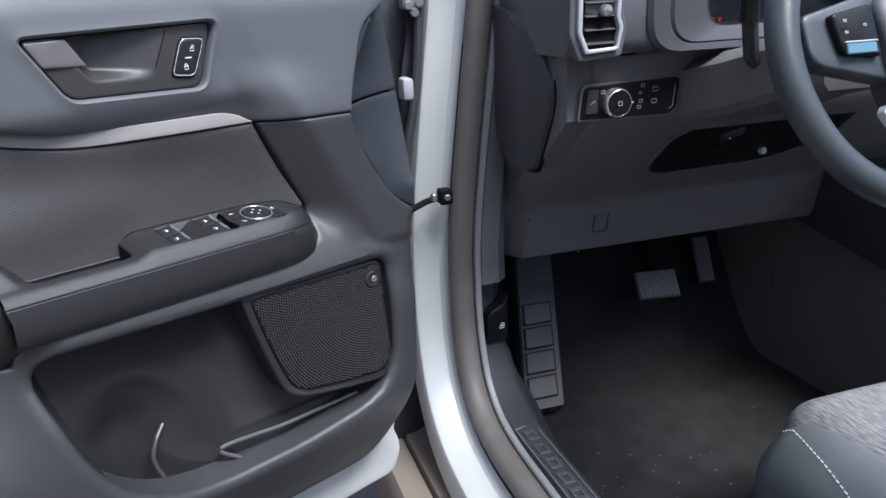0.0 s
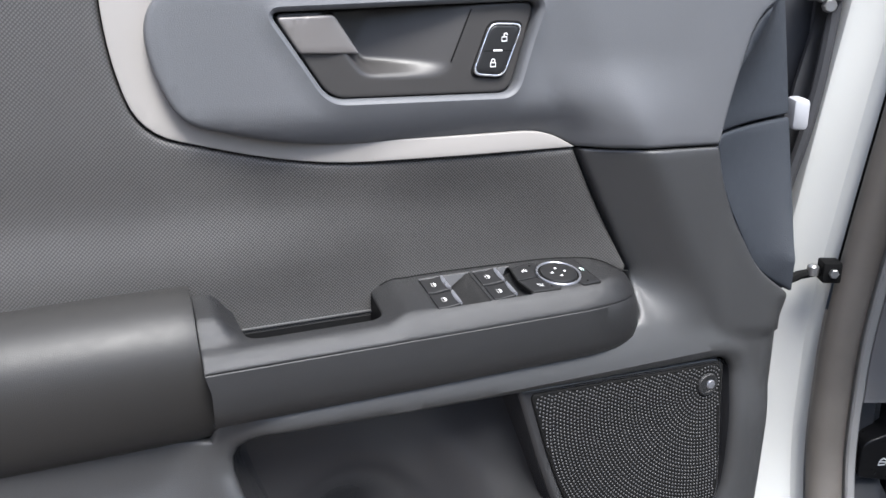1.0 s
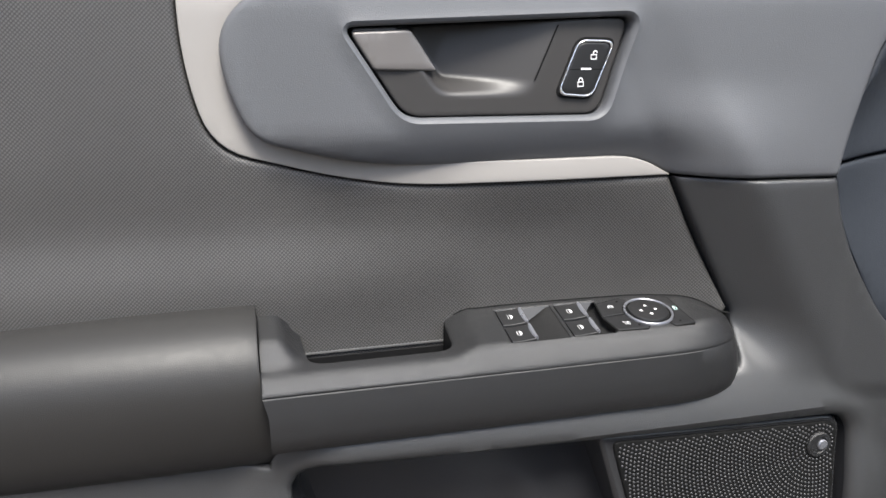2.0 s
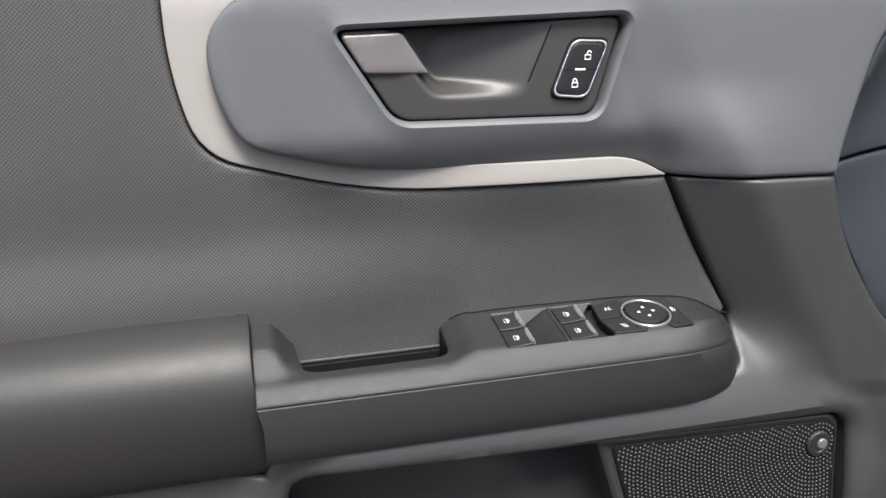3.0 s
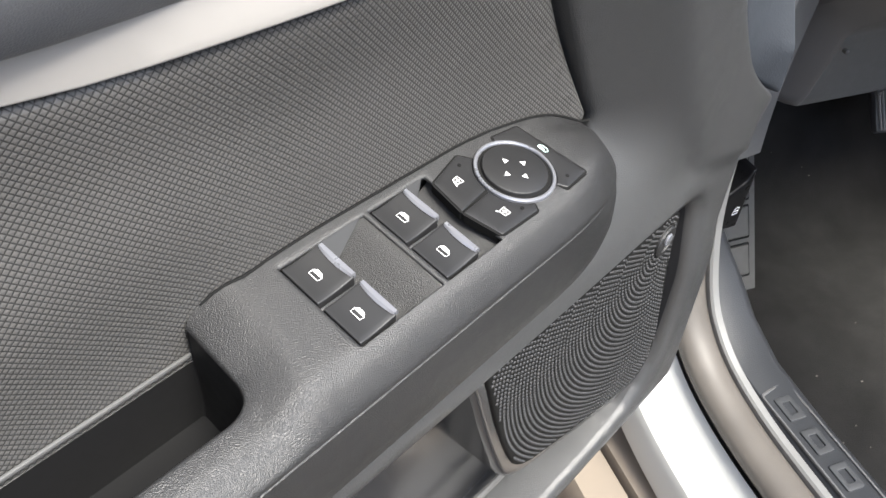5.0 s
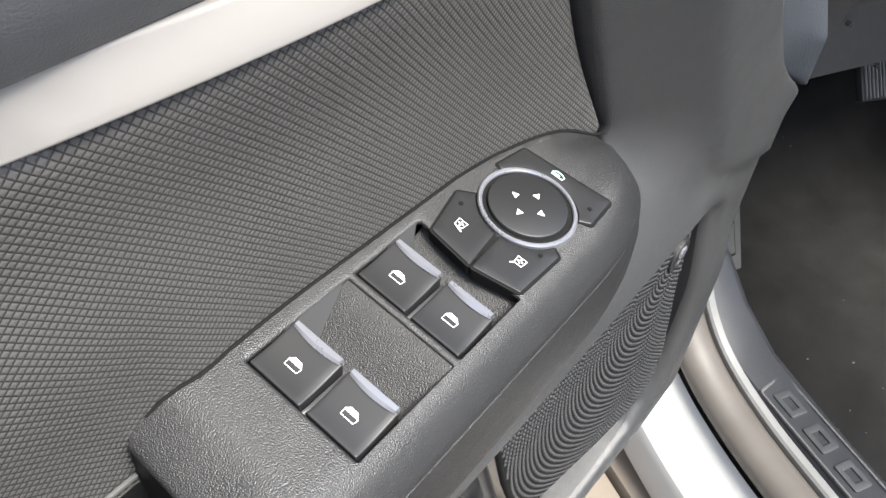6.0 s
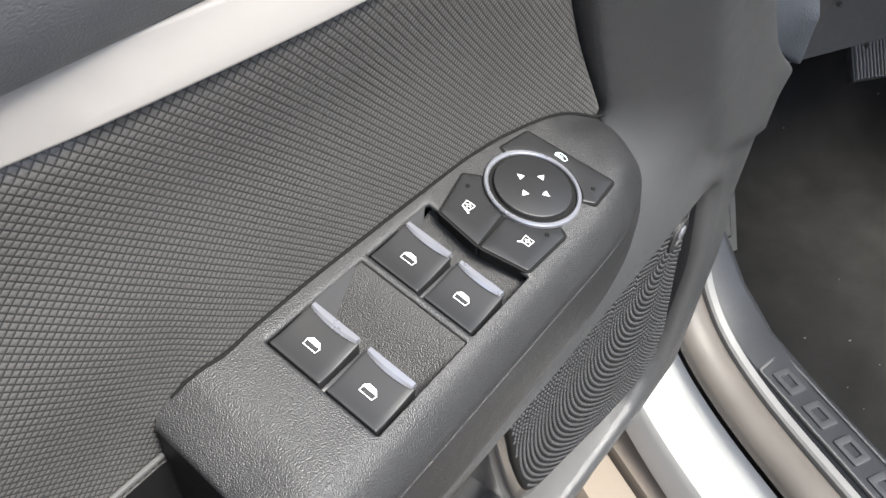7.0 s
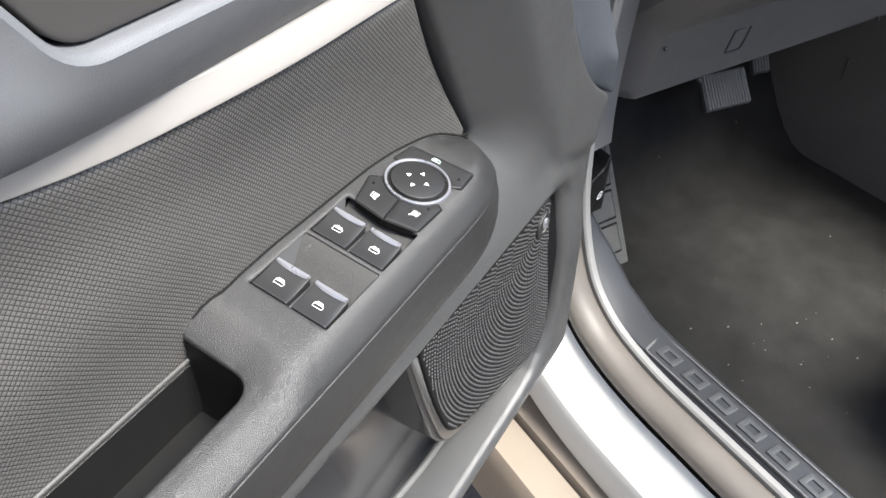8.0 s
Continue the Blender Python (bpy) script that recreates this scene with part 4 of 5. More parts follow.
for k in range(12):
    y = 1.180 - 0.046 * k
    if k != 6:
        mark = rounded([(0.602, y - 0.016, 0.003), (0.602, y + 0.016, 0.003), (0.624, y + 0.016, 0.003), (0.624, y - 0.016, 0.003)])
        notch = rounded([(0.608, y - 0.008, 0.001), (0.608, y + 0.008, 0.001), (0.618, y + 0.008, 0.001), (0.618, y - 0.008, 0.001)])
        part("raised_bar", relief(mark, lambda x, b, d: Vector((x, b, 0.5798 - d)), holes=[notch], step=0.02, edge=0.006, r=0.0008, skirt=0.002), M_SILLMARK, scuff)

kick = thing("kick_panel", pose(0, 0, 0), "dark plastic kick panel with hood release lever", "kick panel")
rings = []
for z, y0, x0 in ((0.44, 1.25, 0.66), (0.52, 1.3, 0.635), (0.58, 1.35, 0.606), (0.65, 1.388, 0.598), (0.72, 1.4, 0.596), (0.8, 1.405, 0.596), (0.86, 1.41, 0.6)):
    rings.append([Vector((x0, y0 + 0.012, z)), Vector((x0 + 0.01, y0, z)), Vector((x0 + 0.04, y0 + 0.012, z)), Vector((x0 + 0.075, y0 + 0.075, z)), Vector((0.725, 1.74, z)), Vector((x0, 1.74, z))])
part("panel", loft(rings), M_KICK, kick)
lever = part("hood_lever", relief(rounded([(0.608, 0.680, 0.008), (0.653, 0.672, 0.004), (0.655, 0.760, 0.002), (0.649, 0.757, 0.004), (0.644, 0.745, 0.008), (0.616, 0.735, 0.006), (0.608, 0.724, 0.006)]), lambda x, z, d: Vector((x, 1.378 + 0.2 * (x - 0.632) + d, z)), step=0.01, edge=0.004, r=0.003, skirt=0.035), M_GLOSSBLACK, kick, "glossy black hood release lever")
on_lever = lambda a, b: Vector((0.640 + a, 1.3775 + 0.2 * (0.008 + a), 0.702 + b))
part("lever_sign", joined(ink_line([(-0.005, -0.004), (0.004, -0.004), (0.005, 0.0), (-0.004, 0.001)], 0.002, on_lever), ink_line([(-0.003, 0.003), (0.001, 0.006), (0.006, 0.003)], 0.002, on_lever, False)), M_WHITEINK, lever)
pillar = thing("pillar_trim", pose(0, 0, 0), "dark grey plastic front pillar trim", "pillar trim")
part("trim", sweep(PATHP[48:], [(-0.026, 0.0), (-0.034, 0.012), (-0.07, 0.004), (-0.095, -0.03), (-0.03, -0.05)], LEFT), M_DASH, pillar)

floor = part("floor", relief(rounded([(0.64, -0.76, 0), (2.03, -0.76, 0), (2.03, 1.8, 0), (0.64, 1.8, 0)]), lambda x, y, d: Vector((x, y, 0.432 + 0.3 * sm(y, 1.5, 1.8) ** 1.5 + 0.004 * noise.noise(Vector((x * 9, y * 9, 0))))), step=0.03, edge=0.03, r=0.0, skirt=0.03), M_CARPET)
tagged(floor, "worn black carpet on the car floor", "carpet", kind="structure")
crumbs = bmesh.new()
rc = random.Random(4)
for k in range(30):
    x, y = (rc.gauss(0.86, 0.11), rc.gauss(1.17, 0.09)) if k < 18 else (rc.uniform(0.85, 1.3), rc.uniform(1.1, 1.65))
    s = rc.uniform(0.0006, 0.0015)
    if x > 0.7:
        bmesh.ops.create_icosphere(crumbs, subdivisions=1, radius=s, matrix=pose(x, y, 0.4335 + 0.3 * sm(y, 1.5, 1.8) ** 1.5 + s * 0.4) @ Matrix.Diagonal((rc.uniform(0.8, 2), 1, 0.6, 1)))
grit = part("carpet_grit", crumbs, M_GRIT)
tagged(grit, "pale crumbs and grit scattered on the carpet", "grit", kind="stuff")

# dead pedal
rest = thing("foot_rest", pose(0, 0, 0), "scuffed grey plastic foot rest with four raised pads", "foot rest")


def rest_at(a, s, h=0.0):
    """a across, s up the slope from its foot, h proud of it."""
    x = 0.715 + a + 0.22 * s
    return Vector((x, 1.445 + 0.66 * s - h * 0.7, 0.46 + 0.72 * s + h * 0.7))


part("base", loft([[rest_at(0, s, -0.05), rest_at(0.088, s, -0.05), rest_at(0.09, s, 0), rest_at(0.086, s, 0.006), rest_at(0.002, s, 0.006), rest_at(-0.002, s, 0)] for s in (0.0, 0.01, 0.15, 0.3, 0.36)]), M_REST, rest)
for k in range(4):
    s0 = 0.024 + 0.057 * k
    part("tread_pad", relief(rounded([(0.008, s0, 0.003), (0.073, s0, 0.003), (0.072, s0 + 0.045, 0.003), (0.008, s0 + 0.045, 0.003)]), lambda a, s, d: rest_at(a, s, 0.0105 - d), step=0.02, edge=0.006, r=0.002, skirt=0.004), M_REST2, rest)
    part("tread_groove", relief(rounded([(0.005, s0 - 0.003, 0.003), (0.076, s0 - 0.003, 0.003), (0.075, s0 + 0.048, 0.003), (0.005, s0 + 0.048, 0.003)]), lambda a, s, d: rest_at(a, s, 0.0066 - d), step=0.03, edge=0.01, r=0.0, skirt=0.0), M_DARK, rest)

# pedals
brake = thing("brake_pedal", pose(1.096, 1.56, 0.653, -38, 0, -8), "ribbed black rubber brake pedal", "pedal")
part("pad", box(-0.05, 0.05, -0.006, 0.008, -0.034, 0.034, 0.004), M_PEDAL, brake)
for k in range(15):
    x = -0.044 + k * 0.0063
    part("rib", box(x - 0.0018, x + 0.0018, -0.0098, -0.0055, -0.031, 0.031, 0.0009, 1), M_PEDALRIB, brake)
part("arm", tube([Vector(p) for p in ((0.01, 0.008, 0.0), (0.012, 0.06, 0.09), (0.012, 0.08, 0.24))], 0.009, 8), M_DARK, brake)
gas = thing("accelerator_pedal", pose(1.277, 1.645, 0.662, -30, 0, -8), "narrow ribbed black accelerator pedal", "pedal")
part("pad", box(-0.021, 0.021, -0.006, 0.008, -0.058, 0.058, 0.004), M_PEDAL, gas)
for k in range(5):
    x = -0.014 + k * 0.007
    part("rib", box(x - 0.0018, x + 0.0018, -0.0098, -0.0055, -0.054, 0.054, 0.0009, 1), M_PEDALRIB, gas)
part("arm", tube([Vector(p) for p in ((0.0, 0.008, 0.03), (0.0, 0.04, 0.2))], 0.008, 8), M_DARK, gas)

# dashboard
dash = thing("dashboard", pose(0, 0, 0), "dark grey grained plastic dashboard with knee panel", "dashboard")
lowp = [(1.41, 0.822), (1.40, 0.826), (1.392, 0.84), (1.372, 0.925), (1.36, 0.94), (1.33, 0.965), (1.2, 1.075), (1.15, 1.11), (1.134, 1.13), (1.128, 1.15), (1.125, 1.222), (1.14, 1.224), (1.5, 1.224), (1.5, 0.822)]
rings = []
for x in (0.0, 0.5, 0.92, 1.0, 1.08, 2.0, 5.0, 9.0, 13.6):
    ring = []
    for y, z in lowp:
        left = 0.668 - 0.012 * sm(z, 0.95, 1.12)
        bevel_wide = 0.026 + 0.03 * sm(z, 0.95, 1.12)
        inset = 0.05 * max(0.0, 1 - x) + 0.0025 * math.exp(-((x - 1) / 0.06) ** 2)
        ring.append(Vector((left + (x * bevel_wide if x < 1.09 else 0.1 * x), y + inset, z)))
    rings.append(ring)
part("knee_panel", loft(rings), M_DASH, dash, "dark grained knee panel under the wheel")
upp = [(1.12, 1.2265), (1.1, 1.228), (1.088, 1.236), (1.082, 1.25), (1.08, 1.3), (1.086, 1.36), (1.12, 1.4), (1.3, 1.42), (1.78, 1.38), (1.78, 1.2265)]
rings = []
for x, back in ((0.0, 0), (0.006, 0), (0.016, 0), (0.13, 0), (0.131, 1), (0.54, 1), (0.541, 0), (0.9, 0), (1.36, 0)):
    inset = 0.02 * (1 - sm(x, -0.002, 0.018))
    rings.append([Vector((0.645 + x, max(y + inset, 1.18) if back else y + inset, z)) for y, z in upp])
part("dash_top", loft(rings), M_DASHTOP, dash, "dark slate upper dashboard")
END = rounded([(1.372, 1.30, 0.01), (1.279, 1.287, 0.02), (1.20, 1.226, 0.02), (1.168, 1.173, 0.03), (1.184, 1.129, 0.02), (1.24, 1.036, 0.012), (1.317, 1.028, 0.01), (1.372, 1.09, 0.02)])


def end_x(y, z):
    """The cover's side: a flat field that folds back beyond a bent crease."""
    crease = float(np.interp(z, (1.03, 1.073, 1.177, 1.27, 1.3), (1.25, 1.272, 1.23, 1.276, 1.33)))
    edge = float(np.interp(z, (1.03, 1.129, 1.173, 1.226, 1.3), (1.22, 1.165, 1.15, 1.18, 1.28)))
    k = min(1.0, max(0.0, (crease - y) / max(0.01, crease - edge)))
    return 0.634 + 0.019 * k


cover2 = part("end_cover", relief(END, lambda y, z, d: Vector((end_x(y, z) + d, y, z)), step=0.006, edge=0.004, r=0.003, skirt=0.02), M_HOOD, dash, "dark end cover on the dash side", smooth=20)
part("cover_gap", relief([Vector((1.27, 1.165)) + (p - Vector((1.27, 1.165))) * 1.045 for p in END], lambda y, z, d: Vector((0.6570 + d, y, z)), step=0.03, edge=0.01, r=0.001, skirt=0.004), M_DARK, cover2)
for dy, dz in ((0.0, 0.0), (-0.012, 0.004), (-0.024, 0.008)):
    part("cover_mark", ink_line([(1.312 + dy, 1.128 + dz), (1.313 + dy, 1.152 + dz)], 0.0022, lambda y, z: Vector((0.6334, y, z)), False), M_KICK, cover2)
part("dash_side", loft([[Vector((0.6585, y, z)) for y, z in ((1.134, 1.13), (1.25, 1.035), (1.40, 1.035), (1.40, 1.38), (1.1, 1.38), (1.134, 1.222))], [Vector((0.70, y, z)) for y, z in ((1.134, 1.13), (1.25, 1.035), (1.40, 1.035), (1.40, 1.38), (1.1, 1.38), (1.134, 1.222))]]), M_DASH, dash)
part("panel_slot", relief(rounded([(0.835, 0.862, 0.006), (0.868, 0.862, 0.006), (0.868, 0.9, 0.003), (0.835, 0.9, 0.003)]), lambda x, z, d: Vector((x, 1.3702 + (0.925 - z) * 0.235 + d, z)), holes=[rounded([(0.838, 0.865, 0.005), (0.865, 0.865, 0.005), (0.865, 0.901, 0.002), (0.838, 0.898, 0.002)])], step=0.02, edge=0.004, r=0.0006, skirt=0.003), M_HOOD, dash)
for x, y, z in ((0.697, 1.37, 0.912), (0.995, 1.33, 0.955), (0.81, 1.398, 0.826), (1.2, 1.395, 0.83)):
    part("clip", turned(lambda a, b, h: Vector((x + a, y - 0.004 - h, z + b)), [(0.0028, -0.004), (0.0028, 0.001), (0.0005, 0.002)], 8), M_REST, dash)

# light switch panel
panel = thing("light_switch_panel", pose(0.757, 1.1255, 1.158), "glossy black light switch panel with silver knob", "switch panel")
fl = lambda h: (lambda a, b, d: Vector((a, -h + d, b)))
ink = lambda h: (lambda a, b: Vector((a, -h, b)))
part("plate", relief(rounded([(-0.083, -0.025, 0.006), (-0.076, 0.023, 0.01), (0.086, 0.028, 0.01), (0.083, -0.02, 0.012), (0.07, -0.028, 0.01)]), fl(0.004), step=0.02, edge=0.004, r=0.0015, skirt=0.006), M_GLOSSBLACK, panel)
part("plate_rim", relief(rounded([(-0.086, -0.028, 0.006), (-0.079, 0.026, 0.011), (0.089, 0.031, 0.011), (0.086, -0.021, 0.013), (0.072, -0.031, 0.01)]), fl(0.002), step=0.03, edge=0.004, r=0.001, skirt=0.005), M_DASH, panel)
part("dimmer_key", relief(rounded([(-0.075, -0.017, 0.002), (-0.07, 0.018, 0.002), (-0.053, 0.018, 0.002), (-0.056, -0.017, 0.002)]), fl(0.0065), step=0.01, edge=0.003, r=0.001, skirt=0.003), M_SMOOTH, panel)
part("dimmer_sign", ink_line([(-0.067, -0.003), (-0.06, 0.003), (-0.059, -0.001)], 0.0012, ink(0.0068), False), M_DIMINK, panel)
kn = part("light_knob", turned(lambda a, b, h: Vector((-0.024 + a, -h, -0.003 + b)), [(0.0195, 0.0), (0.0195, 0.014), (0.0188, 0.017), (0.0003, 0.0175)], 40), M_GLOSSBLACK, panel)
part("knob_ring", turned(lambda a, b, h: Vector((-0.024 + a, -h, -0.003 + b)), [(0.0228, 0.0), (0.0225, 0.013), (0.0215, 0.016), (0.0195, 0.0175), (0.0188, 0.0165)], 40), M_CHROME, kn, "ridged silver ring")
part("knob_pointer", box(-0.004, -0.001, -0.018, -0.0165, -0.0038, -0.0022, 0.0), M_AMBER, kn)
part("knob_sign", ink_line([(-0.027, -0.006), (-0.021, -0.006), (-0.021, 0.0), (-0.027, 0.0)], 0.0012, ink(0.0192)), M_DIMINK, kn)
for x, z, s in ((-0.045, 0.014, 0.003), (0.022, 0.019, 0.0028), (0.018, 0.008, 0.0022), (0.019, -0.004, 0.003), (0.016, -0.013, 0.003), (0.044, 0.012, 0.0045), (0.042, -0.006, 0.004)):
    part("light_sign", ink_line([(x - s, z - s * 0.7), (x + s, z - s * 0.7), (x + s, z + s * 0.7), (x - s, z + s * 0.7)], 0.0011, ink(0.0044)), M_DIMINK, panel)
# A painted highlight along the plate's right edge, in the print's grey.
part("plate_glint", ink_line([(0.0785, 0.017), (0.0745, -0.016), (0.068, -0.02)], 0.001, ink(0.0044), False), M_DIMINK, panel)

# air vent
vent = thing("air_vent", pose(0.683, 1.081, 1.27), "air vent with satin silver frame and black slats", "air vent")
VENT = rounded([(-0.026, -0.037, 0.004), (0.026, -0.034, 0.004), (0.033, -0.002, 0.004), (0.028, 0.012, 0.004), (0.033, 0.075, 0.004), (-0.036, 0.072, 0.004), (-0.038, -0.008, 0.004)])
VIN = rounded([(-0.021, -0.031, 0.003), (0.0215, -0.029, 0.003), (0.0265, -0.004, 0.003), (0.0215, 0.012, 0.003), (0.0265, 0.07, 0.003), (-0.029, 0.067, 0.003), (-0.031, -0.008, 0.003)])
part("frame", relief(VENT, fl(0.01), holes=[VIN], step=0.02, edge=0.003, r=0.0018, skirt=0.014), M_SILVER, vent, "satin silver vent frame")
part("bezel", relief([p * 1.28 for p in VENT], fl(0.004), holes=[VENT], step=0.02, edge=0.004, r=0.003, skirt=0.008), M_DASHTOP, vent)
part("throat", relief(VIN, lambda a, b, d: Vector((a, 0.0 + 0.0, b)), step=0.02, edge=0.004, r=0.0, skirt=0.0), M_DARK, vent)
for k in range(5):
    z = -0.022 + 0.0185 * k
    w = 0.026
    part("slat", moved(box(-w, w - 0.003, -0.006, 0.002, -0.0012, 0.0012, 0.0008, 1), pose(0, -0.0008, z, 18, 0, 3)), M_SMOOTH, vent)
part("vent_tab", turned(lambda a, b, h: Vector((0.004 + a, -0.006 - h, 0.021 + b)), [(0.0085, 0), (0.0085, 0.008), (0.006, 0.012), (0.0005, 0.013)], 16), M_SATIN, vent)
pod2 = thing("cluster_hood", pose(0, 0, 0), "dark slate instrument hood beside the wheel", "instrument hood")
hood_out = rounded([(0.757, 1.226, 0.05), (1.2, 1.226, 0.05), (1.2, 1.43, 0.03), (0.757, 1.43, 0.03)])
hood_in = rounded([(0.868, 1.262, 0.03), (1.16, 1.262, 0.03), (1.16, 1.41, 0.03), (0.868, 1.41, 0.03)])
inward = lambda k: [p + (q - p) * k for p, q in zip(hood_out, hood_in)]
ring_at = lambda lo, y: [Vector((p.x, y, p.y)) for p in lo]
part("hood", loft([ring_at(hood_out, 1.12), ring_at(hood_out, 1.078), ring_at(inward(0.06), 1.072), ring_at(inward(0.3), 1.0745), ring_at(inward(0.34), 1.0785), ring_at(inward(0.38), 1.0750), ring_at(inward(0.92), 1.084)], caps=False), M_HOOD, pod2, smooth=25)
part("hood_throat", loft([ring_at(inward(0.92), 1.084), ring_at(inward(0.96), 1.086), ring_at(hood_in, 1.14)], caps=False), M_GLOSSBLACK, pod2, "glossy black throat of the hood")
cluster = thing("instrument_cluster", pose(0.972, 1.137, 1.308, 6, 0, 0), "dark instrument screen with small red tell-tales", "instrument cluster")
part("screen", relief(rounded([(-0.115, -0.06, 0.02), (0.2, -0.06, 0.02), (0.2, 0.1, 0.02), (-0.1, 0.1, 0.02)]), fl(0.0), step=0.04, edge=0.01, r=0.002, skirt=0.02), M_SCREEN, cluster)
part("surround", relief(rounded([(-0.128, -0.075, 0.03), (0.22, -0.075, 0.03), (0.22, 0.12, 0.03), (-0.112, 0.12, 0.03)]), fl(0.012), holes=[rounded([(-0.112, -0.058, 0.02), (0.2, -0.058, 0.02), (0.2, 0.1, 0.02), (-0.098, 0.1, 0.02)])], step=0.03, edge=0.008, r=0.005, skirt=0.02), M_GLOSSBLACK, cluster)
for x, z in ((-0.062, -0.043), (-0.05, -0.043), (-0.1, -0.002), (-0.1, 0.012), (-0.096, -0.03)):
    part("tell_tale", ink_line([(x - 0.002, z - 0.002), (x + 0.002, z - 0.002), (x + 0.002, z + 0.002), (x - 0.002, z + 0.002)], 0.0012, ink(0.0008)), M_RED, cluster)
part("needle", ink_fill([(-0.083, -0.022), (-0.074, -0.012), (-0.075, -0.0105), (-0.085, -0.0205)], ink(0.0008)), M_WHITEINK, cluster)
part("readout", ink_fill([(-0.085, 0.012), (-0.064, 0.012), (-0.064, 0.05), (-0.085, 0.05)], ink(0.0008)), M_GLOW, cluster)

# column, stalk, bin whose shaded opening is a black plate
column = thing("steering_column", pose(0, 0, 0), "dark plastic steering column shroud", "steering column")
part("shroud", loft([[Vector((0.955 + w * a, y, zc + h * b)) for a, b in ((-1, -0.75), (-0.85, -1), (0.85, -1), (1, -0.75), (1, 0.6), (0.7, 1), (-0.7, 1), (-1, 0.6))] for y, w, h, zc in ((1.16, 0.115, 0.05, 1.155), (1.05, 0.095, 0.048, 1.18), (0.97, 0.075, 0.045, 1.205), (0.88, 0.06, 0.042, 1.225))]), M_DASH, column)
part("stalk", tube([Vector(p) for p in ((0.895, 1.0, 1.2), (0.868, 0.99, 1.222), (0.85, 0.98, 1.3))], 0.011, 10), M_SMOOTH, column)
part("stalk_tip", tube([Vector(p) for p in ((0.852, 0.98, 1.27), (0.848, 0.975, 1.33))], 0.0135, 10), M_GLOSSBLACK, column)
bin_ = thing("dash_bin", pose(0, 0, 0), "storage bin below the steering column, its shaded opening a flat black plate", "storage bin")
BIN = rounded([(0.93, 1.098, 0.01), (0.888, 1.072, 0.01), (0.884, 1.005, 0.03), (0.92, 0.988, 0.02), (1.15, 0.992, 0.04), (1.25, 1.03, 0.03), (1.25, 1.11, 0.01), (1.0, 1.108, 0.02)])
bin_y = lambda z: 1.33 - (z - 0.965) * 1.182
# No hollow here: a near-black sheet paints the bin's shaded inside.
part("bin_shade_plate", relief(BIN, lambda x, z, d: Vector((x, bin_y(z) - 0.003 + d, z)), step=0.02, edge=0.006, r=0.001, skirt=0.004), M_GLOSSBLACK, bin_)
part("bin_rim", relief([Vector((1.05, 1.04)) + (p - Vector((1.05, 1.04))) * 1.035 for p in BIN], lambda x, z, d: Vector((x, bin_y(z) - 0.006 + d, z)), holes=[BIN], step=0.02, edge=0.006, r=0.003, skirt=0.006), M_DASH, bin_)
part("release_tab", moved(box(-0.02, 0.025, -0.006, 0.004, -0.01, 0.01, 0.003), pose(1.0, bin_y(1.07) - 0.006, 1.07, 40, -12, 0)), M_SMOOTH, bin_)
part("tab_mark", moved(box(-0.008, 0.008, -0.0005, 0.0005, -0.0012, 0.0012, 0.0), pose(0.992, bin_y(1.066) - 0.014, 1.066, 40, 35, 0)), M_DIMINK, bin_)
part("white_clip", turned(lambda a, b, h: Vector((1.117 + a, bin_y(1.018) - 0.003 - h, 1.018 + b)), [(0.008, 0), (0.009, 0.004), (0.006, 0.009), (0.0005, 0.01)], 7), M_PALE, bin_)

# steering wheel: z of its own frame points at the driver
wheel = thing("steering_wheel", pose(0.934, 0.784, 1.247, 69, 0, 0), "dark grey leather steering wheel with silver spoke trim", "steering wheel")
part("rim", tube([Vector((0.184 * math.cos(a), 0.184 * math.sin(a), 0)) for a in [k * math.pi / 36 for k in range(72)]], 0.0188, 14, True), M_WHEEL, wheel, "leather wrapped rim")
part("rim_seam", tube([Vector((0.183 * math.cos(radians(245)) + 0.0192 * math.cos(a) * math.cos(radians(245)), 0.183 * math.sin(radians(245)) + 0.0192 * math.cos(a) * math.sin(radians(245)), 0.0192 * math.sin(a))) for a in [k * math.pi / 10 for k in range(20)]], 0.0007, 5, True), M_SEATSIDE, wheel)
part("hub", relief(rounded([(-0.075, 0.055, 0.03), (-0.06, -0.06, 0.03), (0.06, -0.06, 0.03), (0.075, 0.055, 0.03)]), lambda a, b, d: Vector((a, b, 0.035 - 5.0 * (a * a + b * b) * 0.4 - d)), step=0.012, edge=0.006, r=0.008, skirt=0.03), M_DASHTOP, wheel, "padded centre cover")
